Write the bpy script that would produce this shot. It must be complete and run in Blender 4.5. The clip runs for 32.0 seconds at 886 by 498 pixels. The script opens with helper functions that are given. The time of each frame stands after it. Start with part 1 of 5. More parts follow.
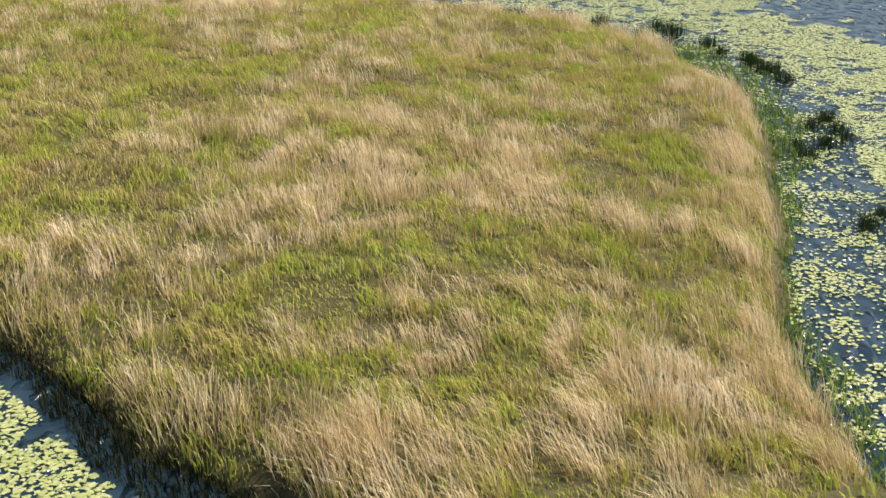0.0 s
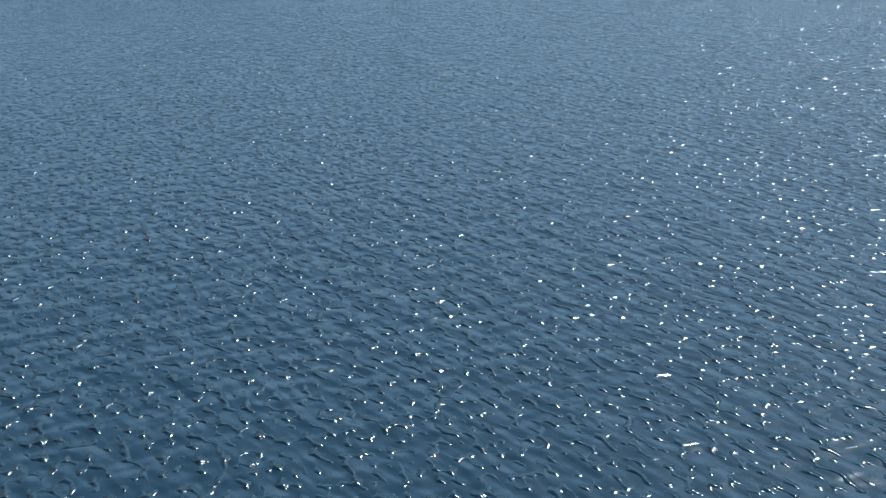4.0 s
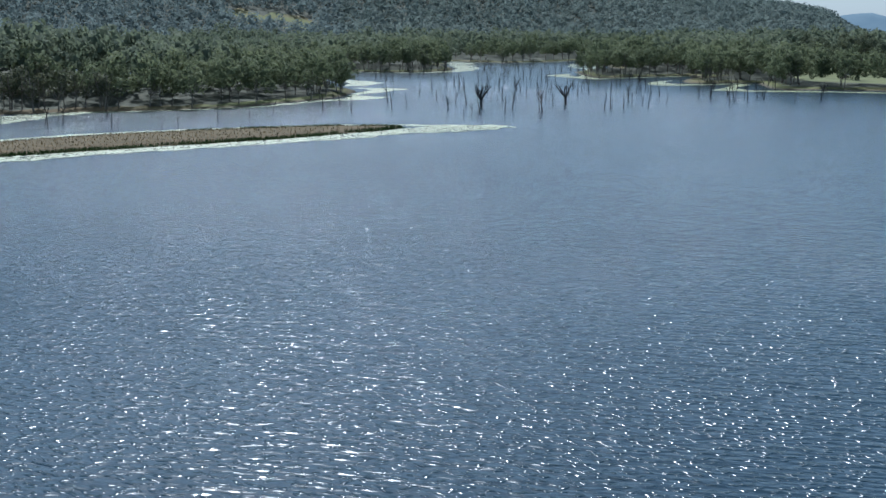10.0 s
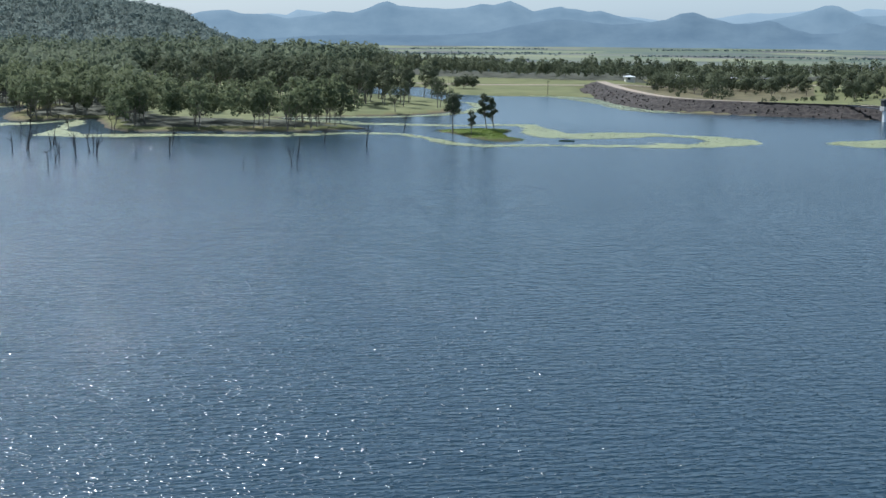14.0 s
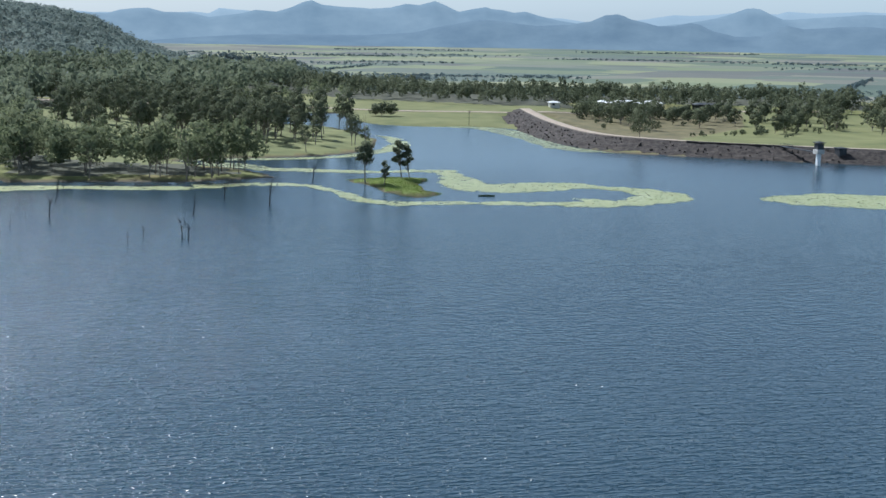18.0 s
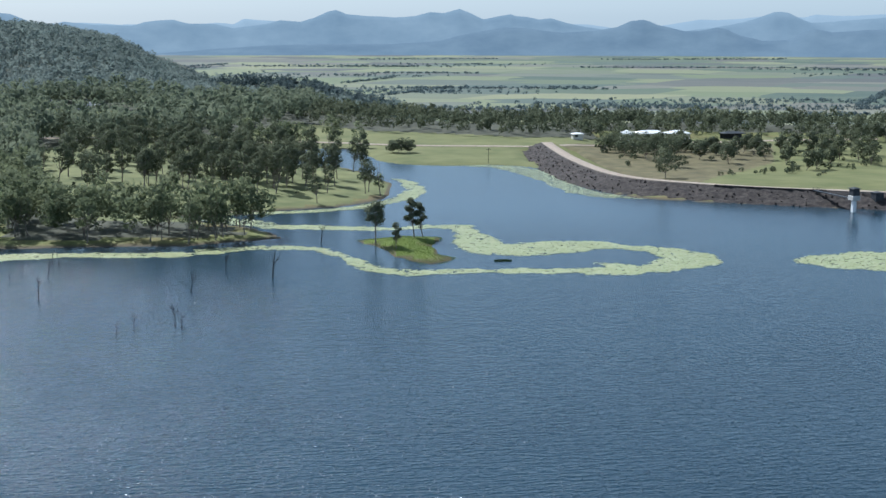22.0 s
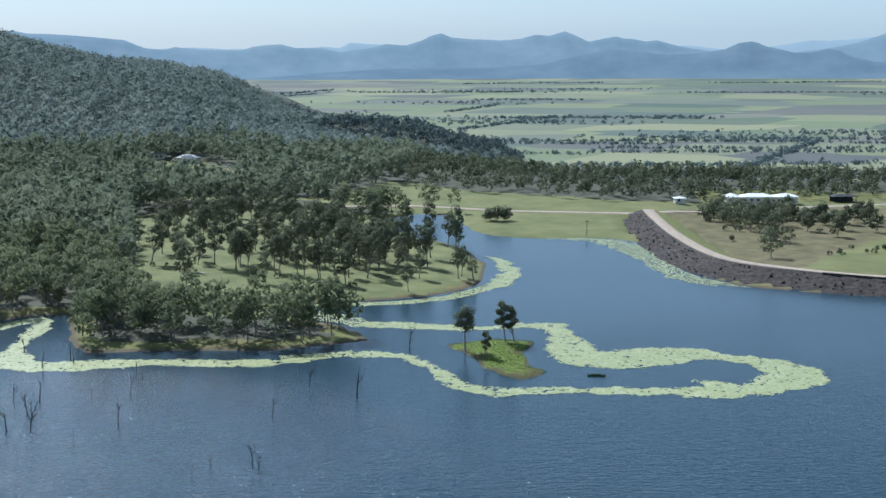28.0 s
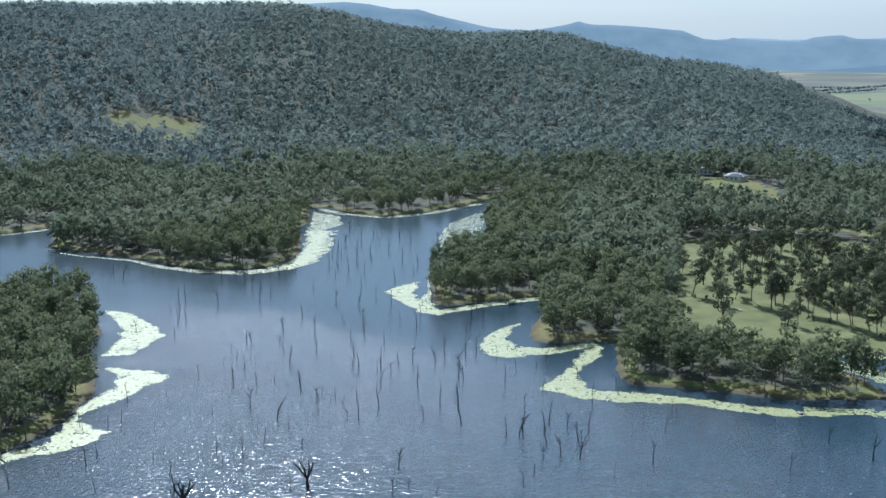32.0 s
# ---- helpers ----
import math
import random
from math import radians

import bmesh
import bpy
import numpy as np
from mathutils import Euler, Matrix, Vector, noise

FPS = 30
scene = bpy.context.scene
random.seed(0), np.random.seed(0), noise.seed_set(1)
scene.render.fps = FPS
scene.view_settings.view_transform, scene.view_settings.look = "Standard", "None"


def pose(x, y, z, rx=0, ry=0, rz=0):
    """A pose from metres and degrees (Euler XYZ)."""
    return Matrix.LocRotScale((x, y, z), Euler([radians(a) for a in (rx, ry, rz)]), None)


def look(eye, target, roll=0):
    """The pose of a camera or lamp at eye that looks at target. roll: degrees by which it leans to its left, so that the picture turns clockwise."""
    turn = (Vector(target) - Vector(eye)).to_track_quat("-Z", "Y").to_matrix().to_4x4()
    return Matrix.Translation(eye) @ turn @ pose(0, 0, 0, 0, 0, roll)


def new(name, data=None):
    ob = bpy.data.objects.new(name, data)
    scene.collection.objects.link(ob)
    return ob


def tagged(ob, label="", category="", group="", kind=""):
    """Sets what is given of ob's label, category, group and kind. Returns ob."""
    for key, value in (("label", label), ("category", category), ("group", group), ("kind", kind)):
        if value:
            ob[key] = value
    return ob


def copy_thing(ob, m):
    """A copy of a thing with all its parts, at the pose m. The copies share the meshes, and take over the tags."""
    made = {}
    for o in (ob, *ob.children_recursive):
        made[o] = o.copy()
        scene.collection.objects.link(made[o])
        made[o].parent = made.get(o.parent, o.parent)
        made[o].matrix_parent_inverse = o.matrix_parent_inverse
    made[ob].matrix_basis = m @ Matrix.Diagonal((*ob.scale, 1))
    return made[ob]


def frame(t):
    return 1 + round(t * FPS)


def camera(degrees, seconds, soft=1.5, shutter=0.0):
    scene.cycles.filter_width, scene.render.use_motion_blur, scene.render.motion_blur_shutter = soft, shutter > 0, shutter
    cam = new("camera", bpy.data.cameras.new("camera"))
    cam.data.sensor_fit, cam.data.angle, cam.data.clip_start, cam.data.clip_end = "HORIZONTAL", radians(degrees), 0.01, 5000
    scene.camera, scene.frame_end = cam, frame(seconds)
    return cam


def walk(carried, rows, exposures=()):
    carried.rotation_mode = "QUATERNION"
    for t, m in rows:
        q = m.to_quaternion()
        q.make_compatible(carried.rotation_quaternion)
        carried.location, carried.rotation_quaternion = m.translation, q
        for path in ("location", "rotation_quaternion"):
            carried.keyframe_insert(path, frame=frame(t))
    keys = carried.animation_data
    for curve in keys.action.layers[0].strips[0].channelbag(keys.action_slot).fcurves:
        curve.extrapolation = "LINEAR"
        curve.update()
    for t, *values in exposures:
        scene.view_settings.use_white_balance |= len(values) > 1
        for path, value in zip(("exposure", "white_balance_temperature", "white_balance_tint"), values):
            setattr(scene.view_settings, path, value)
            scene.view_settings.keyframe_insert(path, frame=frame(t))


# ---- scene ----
cam = camera(37.15, 32.0, soft=1.5)


def fly(x, y, z, pitch, heading, roll):
    """A pose at x, y, z that looks along the heading (degrees right of +y) with that pitch."""
    h, p = radians(heading), radians(pitch)
    way = Vector((math.sin(h) * math.cos(p), math.cos(h) * math.cos(p), math.sin(p)))
    return look((x, y, z), Vector((x, y, z)) + way, -roll)


PATH = [
    (0.0, fly(172.80, -300.49, 12.47, -21.014, -92.346, 0.477)),
    (0.5, fly(166.85, -299.56, 13.04, -21.057, -90.187, 0.282)),
    (1.0, fly(161.01, -298.45, 13.49, -21.003, -87.283, 0.132)),
    (1.5, fly(155.05, -297.04, 13.78, -20.741, -82.865, 0.004)),
    (2.0, fly(149.52, -295.47, 14.05, -20.665, -78.924, -0.042)),
    (2.5, fly(144.34, -293.75, 14.47, -21.155, -75.807, 0.025)),
    (3.0, fly(139.67, -291.32, 15.04, -21.376, -74.071, 0.013)),
    (3.5, fly(133.97, -288.11, 16.36, -19.773, -72.882, 0.029)),
    (4.5, fly(119.42, -279.31, 20.19, -13.978, -70.869, 0.285)),
    (5.5, fly(100.71, -267.36, 23.86, -9.550, -67.210, 0.763)),
    (6.0, fly(89.79, -260.20, 24.97, -9.656, -63.963, 0.643)),
    (6.5, fly(78.20, -252.11, 25.61, -9.702, -60.114, 0.498)),
    (7.0, fly(66.87, -243.33, 25.93, -9.731, -56.217, 0.475)),
    (7.5, fly(55.98, -233.75, 26.10, -9.732, -52.224, 0.398)),
    (8.0, fly(45.42, -223.06, 26.17, -9.743, -47.935, 0.285)),
    (8.5, fly(35.70, -211.66, 26.11, -9.724, -43.561, 0.161)),
    (9.0, fly(26.83, -199.66, 25.98, -9.721, -39.121, 0.185)),
    (9.5, fly(18.64, -186.74, 25.84, -9.709, -34.261, 0.204)),
    (10.0, fly(10.98, -172.65, 25.76, -9.696, -29.660, 0.223)),
    (10.5, fly(3.77, -157.49, 25.76, -9.646, -25.807, 0.188)),
    (11.0, fly(-2.71, -140.60, 25.92, -9.533, -19.987, 0.020)),
    (11.5, fly(-6.60, -121.90, 26.85, -9.570, -14.255, 0.020)),
    (12.0, fly(-8.80, -104.20, 28.60, -9.690, -9.370, 0.060)),
    (12.5, fly(-9.70, -88.90, 30.75, -9.815, -5.080, -0.070)),
    (13.0, fly(-10.23, -77.50, 32.96, -9.930, -3.180, -0.330)),
    (13.5, fly(-10.09, -71.99, 34.42, -9.934, -2.939, -0.389)),
    (14.0, fly(-9.67, -68.25, 36.02, -9.960, -2.680, -0.420)),
    (14.5, fly(-9.24, -64.86, 37.72, -9.963, -2.380, -0.606)),
    (15.5, fly(-8.31, -57.53, 41.23, -10.113, -1.455, -1.103)),
    (16.5, fly(-7.77, -49.93, 44.68, -10.080, -0.445, -0.896)),
    (17.0, fly(-7.81, -46.18, 46.33, -10.110, -0.040, -1.050)),
    (17.5, fly(-7.39, -41.71, 47.89, -10.098, 0.276, -0.959)),
    (18.0, fly(-6.93, -37.75, 49.47, -10.080, 0.570, -0.870)),
    (18.5, fly(-6.23, -34.08, 51.01, -10.081, 0.742, -0.745)),
    (19.0, fly(-5.66, -30.51, 52.63, -10.060, 0.780, -0.610)),
    (19.5, fly(-5.24, -27.09, 54.21, -10.059, 0.776, -0.544)),
    (20.0, fly(-4.77, -23.69, 55.79, -10.000, 0.760, -0.460)),
    (20.5, fly(-4.46, -21.23, 57.57, -9.981, 0.665, -0.356)),
    (21.0, fly(-4.07, -19.35, 59.33, -9.960, 0.200, -0.240)),
    (21.5, fly(-3.59, -17.54, 61.11, -9.919, -0.307, -0.212)),
    (22.0, fly(-3.23, -15.75, 62.72, -9.910, -0.670, -0.050)),
    (22.5, fly(-2.89, -13.59, 64.46, -9.897, -1.050, 0.064)),
    (23.0, fly(-2.65, -11.15, 66.25, -9.860, -1.370, 0.130)),
    (23.5, fly(-2.15, -9.03, 68.08, -9.763, -1.724, 0.101)),
    (24.0, fly(-1.81, -6.75, 69.97, -9.660, -2.050, 0.170)),
    (24.5, fly(-1.62, -4.63, 71.69, -9.588, -2.335, 0.184)),
    (25.0, fly(-1.36, -3.04, 73.35, -9.510, -2.640, 0.220)),
    (25.5, fly(-0.92, -1.67, 75.03, -9.426, -2.981, 0.183)),
    (26.5, fly(-0.41, 2.07, 78.45, -9.797, -2.816, 0.116)),
    (27.5, fly(-0.14, 2.62, 82.49, -9.219, -3.669, 0.399)),
    (28.0, fly(0.00, 0.00, 84.94, -9.185, -5.283, 0.369)),
    (28.5, fly(0.23, -4.88, 87.65, -9.141, -9.600, 0.049)),
    (29.0, fly(0.76, -10.60, 91.00, -9.176, -13.090, 0.182)),
    (29.5, fly(1.20, -15.66, 94.49, -9.216, -15.562, 0.387)),
    (30.0, fly(1.53, -20.34, 98.01, -9.323, -18.153, 0.619)),
    (30.5, fly(3.38, -24.65, 101.55, -9.481, -21.369, 0.699)),
    (31.0, fly(6.77, -27.86, 105.01, -9.639, -25.157, 0.802)),
    (31.5, fly(9.58, -31.01, 108.11, -9.720, -28.047, 0.567)),
    (32.0, fly(11.69, -33.90, 111.01, -9.714, -28.933, 0.483)),
]

EXPOSURES = [(0.0, 0.40, 6650, 14), (1.0, 0.36, 6100, 10), (2.0, 0.34, 5850, 8), (3.5, 0.28, 5450, 6), (6.0, 0.24, 5150, 4), (8.5, 0.05, 5200, 6), (11.0, 0.09, 5350, 8), (14.0, 0.34, 5600, 9), (20.0, 0.42, 5550, 10), (28.0, 0.39, 5350, 8), (32.0, 0.38, 5300, 8)]
walk(cam, PATH, EXPOSURES)

# ---- light ----
SUN_HEADING, SUN_HEIGHT = -40.0, 44.0
world = bpy.data.worlds.new("world")
scene.world = world
world.use_nodes = True
wn = world.node_tree.nodes
sky = wn.new("ShaderNodeTexSky")
sky.sky_type, sky.sun_disc = "NISHITA", False
sky.sun_elevation, sky.sun_rotation = radians(SUN_HEIGHT), radians(SUN_HEADING)
sky.air_density, sky.dust_density, sky.ozone_density = 1.0, 0.9, 3.5
world.node_tree.links.new(sky.outputs["Color"], wn["Background"].inputs["Color"])
wn["Background"].inputs["Strength"].default_value = 0.038
# milky haze, thickest along the horizon
haze = wn.new("ShaderNodeBackground")
haze.inputs["Color"].default_value = (0.665, 0.845, 0.955, 1)
up_ = wn.new("ShaderNodeSeparateXYZ")
world.node_tree.links.new(wn.new("ShaderNodeTexCoord").outputs["Generated"], up_.inputs[0])
thick_ = wn.new("ShaderNodeValToRGB")
for k, (at_, v_) in enumerate(((0.0, 0.37), (0.25, 0.43), (0.42, 0.25), (0.6, 0.16), (1.0, 0.11))):
    e_ = thick_.color_ramp.elements[k] if k < 2 else thick_.color_ramp.elements.new(at_)
    e_.position, e_.color = at_, (v_, v_, v_, 1)
world.node_tree.links.new(up_.outputs["Z"], thick_.inputs["Fac"])
world.node_tree.links.new(thick_.outputs["Color"], haze.inputs["Strength"])
both = wn.new("ShaderNodeAddShader")
world.node_tree.links.new(wn["Background"].outputs[0], both.inputs[0])
world.node_tree.links.new(haze.outputs[0], both.inputs[1])
world.node_tree.links.new(both.outputs[0], wn["World Output"].inputs["Surface"])
sun = new("sun", bpy.data.lights.new("sun", "SUN"))
sun.data.energy, sun.data.angle, sun.data.color = 5.0, radians(0.5), (1.0, 0.95, 0.86)
sh, se = radians(SUN_HEADING), radians(SUN_HEIGHT)
sun.matrix_world = look((math.sin(sh) * math.cos(se) * 900, math.cos(sh) * math.cos(se) * 900, math.sin(se) * 900), (0, 0, 0))


# ---- materials ----
def shader(name, rough=0.8, metal=0.0, spec=0.3):
    m = bpy.data.materials.new(name)
    m.use_nodes = True
    b = m.node_tree.nodes["Principled BSDF"]
    b.inputs["Roughness"].default_value, b.inputs["Metallic"].default_value = rough, metal
    b.inputs["Specular IOR Level"].default_value = spec
    return m, m.node_tree.nodes, m.node_tree.links, b


def place_of(n):
    return n.new("ShaderNodeNewGeometry").outputs["Position"]


def noise_at(n, l, vec, scale, detail=4.0, rough=0.55, stretch=None):
    if stretch:
        mp = n.new("ShaderNodeMapping")
        mp.inputs["Scale"].default_value = stretch
        l.new(vec, mp.inputs["Vector"])
        vec = mp.outputs["Vector"]
    t = n.new("ShaderNodeTexNoise")
    t.inputs["Scale"].default_value, t.inputs["Detail"].default_value, t.inputs["Roughness"].default_value = scale, detail, rough
    l.new(vec, t.inputs["Vector"])
    return t.outputs["Fac"]


def ramp(n, l, fac, *stops):
    r = n.new("ShaderNodeValToRGB")
    e = r.color_ramp.elements
    while len(e) < len(stops):
        e.new(0.5)
    for i, (p, c) in enumerate(stops):
        e[i].position, e[i].color = p, (*c, 1)
    l.new(fac, r.inputs["Fac"])
    return r.outputs["Color"]


def mixed(n, l, fac, a, b, how="MIX"):
    m = n.new("ShaderNodeMix")
    m.data_type, m.blend_type = "RGBA", how
    for sock, v in ((m.inputs["Factor"], fac), (m.inputs["A"], a), (m.inputs["B"], b)):
        if isinstance(v, (int, float)):
            sock.default_value = v
        elif isinstance(v, tuple):
            sock.default_value = (*v, 1)
        else:
            l.new(v, sock)
    return m.outputs["Result"]


def bump(n, l, b, height, strength, distance):
    k = n.new("ShaderNodeBump")
    k.inputs["Strength"].default_value, k.inputs["Distance"].default_value = strength, distance
    l.new(height, k.inputs["Height"])
    l.new(k.outputs["Normal"], b.inputs["Normal"])


def plain(name, a, b2, scale=3.0, rough=0.7, metal=0.0, relief=0.0, spec=0.3):
    """A surface of two near colours in noise, with an optional fine relief."""
    m, n, l, b = shader(name, rough, metal, spec)
    p = place_of(n)
    f = noise_at(n, l, p, scale, 6.0)
    l.new(ramp(n, l, f, (0.3, a), (0.7, b2)), b.inputs["Base Color"])
    if relief:
        bump(n, l, b, noise_at(n, l, p, scale * 4, 4.0), 0.6, relief)
    return m


def leafy(name, dark, light, spread=0.5, thin=0.25, scale=0.02, crowns=0.0):
    """Foliage: each spray its own shade, crowns apart from one another, with broad drifts over the wood."""
    m, n, l, b = shader(name, 0.8, 0.0, 0.06)
    g = n.new("ShaderNodeNewGeometry")
    f1 = noise_at(n, l, g.outputs["Position"], scale, 3.0)
    if crowns:
        f1 = mixed(n, l, crowns, f1, noise_at(n, l, g.outputs["Position"], 0.13, 2.0, 0.6, (1, 1, 0.35)))
    a = n.new("ShaderNodeMath")
    a.operation = "MULTIPLY_ADD"
    l.new(g.outputs["Random Per Island"], a.inputs[0])
    a.inputs[1].default_value = spread
    s = n.new("ShaderNodeMath")
    s.operation = "SUBTRACT"
    l.new(f1, s.inputs[0])
    s.inputs[1].default_value = spread / 2
    l.new(s.outputs[0], a.inputs[2])
    col = ramp(n, l, a.outputs[0], (0.25, dark), (0.75, light))
    l.new(col, b.inputs["Base Color"])
    tr = n.new("ShaderNodeBsdfTranslucent")
    l.new(col, tr.inputs["Color"])
    mx = n.new("ShaderNodeMixShader")
    mx.inputs["Fac"].default_value = thin
    l.new(b.outputs["BSDF"], mx.inputs[1])
    l.new(tr.outputs["BSDF"], mx.inputs[2])
    l.new(mx.outputs["Shader"], n["Material Output"].inputs["Surface"])
    return m


# ---- mesh helpers ----
def mesh_of(name, verts, faces, mats=(), smooth=False):
    """A mesh from an array of vertices and one or several arrays of faces (of three or four corners)."""
    me = bpy.data.meshes.new(name)
    faces = faces if isinstance(faces, list) else [faces]
    faces = [np.asarray(f, dtype=np.int32) for f in faces if len(f)]
    verts = np.asarray(verts, dtype=np.float32)
    me.vertices.add(len(verts))
    me.vertices.foreach_set("co", verts.ravel())
    sizes = np.concatenate([np.full(len(f), f.shape[1], dtype=np.int32) for f in faces])
    loops = np.concatenate([f.ravel() for f in faces])
    me.loops.add(len(loops))
    me.loops.foreach_set("vertex_index", loops)
    me.polygons.add(len(sizes))
    me.polygons.foreach_set("loop_start", np.concatenate([[0], np.cumsum(sizes)[:-1]]).astype(np.int32))
    me.polygons.foreach_set("loop_total", sizes)
    if smooth:
        me.polygons.foreach_set("use_smooth", np.ones(len(sizes), dtype=bool))
    me.update(calc_edges=True)
    for m in mats:
        me.materials.append(m)
    return me


def part_mesh(name, me, parent=None, label="", loc=None):
    ob = new(name, me)
    if parent:
        ob.parent = parent
    if loc:
        ob.location = loc
    return tagged(ob, label)


def part(name, bm, material, parent=None, label="", smooth=False):
    me = bpy.data.meshes.new(name)
    bm.to_mesh(me)
    bm.free()
    me.materials.append(material)
    if smooth:
        me.polygons.foreach_set("use_smooth", np.ones(len(me.polygons), dtype=bool))
    return part_mesh(name, me, parent, label)


def box(bm, x0, y0, z0, x1, y1, z1, bevel=0.0):
    r = bmesh.ops.create_cube(bm, size=1.0)
    for v in r["verts"]:
        v.co = Vector(((x0 + x1) / 2 + v.co.x * (x1 - x0), (y0 + y1) / 2 + v.co.y * (y1 - y0), (z0 + z1) / 2 + v.co.z * (z1 - z0)))
    if bevel:
        bmesh.ops.bevel(bm, geom=list({e for v in r["verts"] for e in v.link_edges}), offset=bevel, segments=1, affect="EDGES")
    return bm


def thing(name, x, y, z, turn, label, category, group=""):
    ob = new(name)
    ob.empty_display_size = 0.3
    ob.matrix_world = pose(x, y, z, 0, 0, turn)
    return tagged(ob, label, category, group)


def lattice(vx, seed):
    """Smooth value noise over points (n, 2), about -1 to 1."""
    rng = np.random.default_rng(seed)
    g = rng.uniform(-1, 1, (64, 64))
    p = np.floor(vx).astype(int)
    f = vx - p
    f = f * f * (3 - 2 * f)
    a, b = p[..., 0] % 64, p[..., 1] % 64
    a1, b1 = (a + 1) % 64, (b + 1) % 64
    top = g[a, b] * (1 - f[..., 0]) + g[a1, b] * f[..., 0]
    low = g[a, b1] * (1 - f[..., 0]) + g[a1, b1] * f[..., 0]
    return top * (1 - f[..., 1]) + low * f[..., 1]


def fractal(xy, size, seed, octaves=4):
    total, amp = 0.0, 1.0
    for k in range(octaves):
        total = total + amp * lattice(xy / size * 2 ** k + 7.3 * k, seed + k)
        amp *= 0.5
    return total / 1.6


# ---- plan of the lake ----
SHORE_WEST = [(-245, -330), (-247, -260), (-242, -238), (-236, -225), (-233, -207), (-240, -187), (-260, -165), (-289, -148), (-313, -138), (-325, -134),
              (-345, -128), (-362, -112), (-343, -100), (-325, -91), (-301, -84), (-277, -80), (-256, -80), (-243, -80), (-231, -67), (-216, -46), (-203, -30),
              (-195, -20), (-196, -3), (-194, 14), (-182, 42), (-169, 72), (-163, 98), (-161, 109), (-164, 114), (-180, 106), (-191, 93), (-203, 77), (-214, 58), (-221, 33), (-229, 12),
              (-246, 6), (-262, 12), (-268, 30), (-264, 60), (-292, 100), (-284, 116), (-270, 128), (-260, 142), (-251, 158), (-252, 188)]
SHORE_INLET = [(-252, 205), (-256, 226), (-264, 242), (-270, 256), (-284, 272), (-297, 284), (-310, 296), (-326, 318), (-343, 334), (-375, 362), (-430, 345), (-520, 350), (-640, 330),
               (-650, 400), (-560, 445), (-541, 469), (-535, 487), (-534, 512), (-512, 480), (-484, 446), (-466, 447), (-434, 445), (-411, 444), (-392, 438), (-373, 438), (-357, 445), (-350, 458),
               (-352, 474), (-364, 501), (-408, 562), (-414, 583), (-446, 626), (-441, 634), (-412, 621), (-387, 619), (-374, 642), (-368, 674), (-364, 724)]
SHORE_NORTH = [(-352, 716), (-340, 663), (-318, 611), (-293, 560), (-276, 530), (-286, 512), (-279, 476), (-257, 441), (-244, 418), (-235, 413), (-227, 428), (-215, 445), (-201, 454),
               (-196, 432), (-194, 410), (-188, 392), (-181, 378), (-173, 377), (-163, 388), (-153, 388), (-143, 361), (-139, 352), (-131, 341), (-120, 342), (-99, 345), (-80, 346),
               (-66, 353), (-55, 361), (-57, 368), (-66, 380), (-84, 392), (-92, 401), (-88, 408), (-71, 413), (-55, 419), (-40, 428), (-31, 441), (-28, 455), (-29, 487), (-38, 520), (-52, 545),
               (-78, 560), (-84, 590), (-82, 613), (-70, 627), (-53, 622), (-47, 599), (-40, 570), (-28, 558), (-11, 552), (10, 556), (24, 551)]
SHORE_DAM = [(32, 540), (35, 520), (41, 488), (49, 466), (60, 449), (84, 438), (106, 432), (125, 425), (155, 416), (220, 396), (320, 362),
             (420, 250), (420, -200), (330, -420), (0, -460), (-200, -410)]
LAKE = np.array(SHORE_WEST + SHORE_INLET + SHORE_NORTH + SHORE_DAM, dtype=float)
ISLET = np.array([(-33, 356), (-26, 360), (-20, 365), (-14, 364), (-8, 364), (-7, 359), (-10, 350), (-9, 335), (-3, 329), (-7, 321), (-13, 320), (-20, 331), (-26, 347)], dtype=float)
BANK = np.array([(150, -294), (145, -294), (140, -293), (133, -292), (127, -291.3), (123, -292), (117, -293.5), (113, -296.5), (109.5, -302), (106, -308), (101, -318), (92, -335),
                 (110, -350), (135, -335), (144, -318), (147, -311), (149, -309), (151.5, -307), (153, -304.5), (160, -299), (185, -295), (205, -292), (205, -286), (160, -292)], dtype=float)


def side(poly, p):
    """Signed distance of the points p to the closed line, positive inside."""
    a, b = poly, np.roll(poly, -1, 0)
    best = np.full(len(p), 1e9)
    inside = np.zeros(len(p), dtype=bool)
    for (x0, y0), (x1, y1) in zip(a, b):
        dx, dy = x1 - x0, y1 - y0
        t = np.clip(((p[:, 0] - x0) * dx + (p[:, 1] - y0) * dy) / (dx * dx + dy * dy), 0, 1)
        best = np.minimum(best, np.hypot(p[:, 0] - x0 - t * dx, p[:, 1] - y0 - t * dy))
        if y0 != y1:
            inside ^= ((y0 > p[:, 1]) != (y1 > p[:, 1])) & (p[:, 0] < (x1 - x0) * (p[:, 1] - y0) / (y1 - y0) + x0)
    return np.where(inside, best, -best)


def inland(p):
    """Metres from the water's edge, positive on land."""
    wob = 1.3 * fractal(p, 14.0, 5, 3)
    d = np.maximum(-side(LAKE, p), np.maximum(side(ISLET, p), side(BANK, p)))
    near = (p[:, 0] > 60) & (p[:, 1] < -250)
    return d + np.where(near, wob * 0.25, wob)


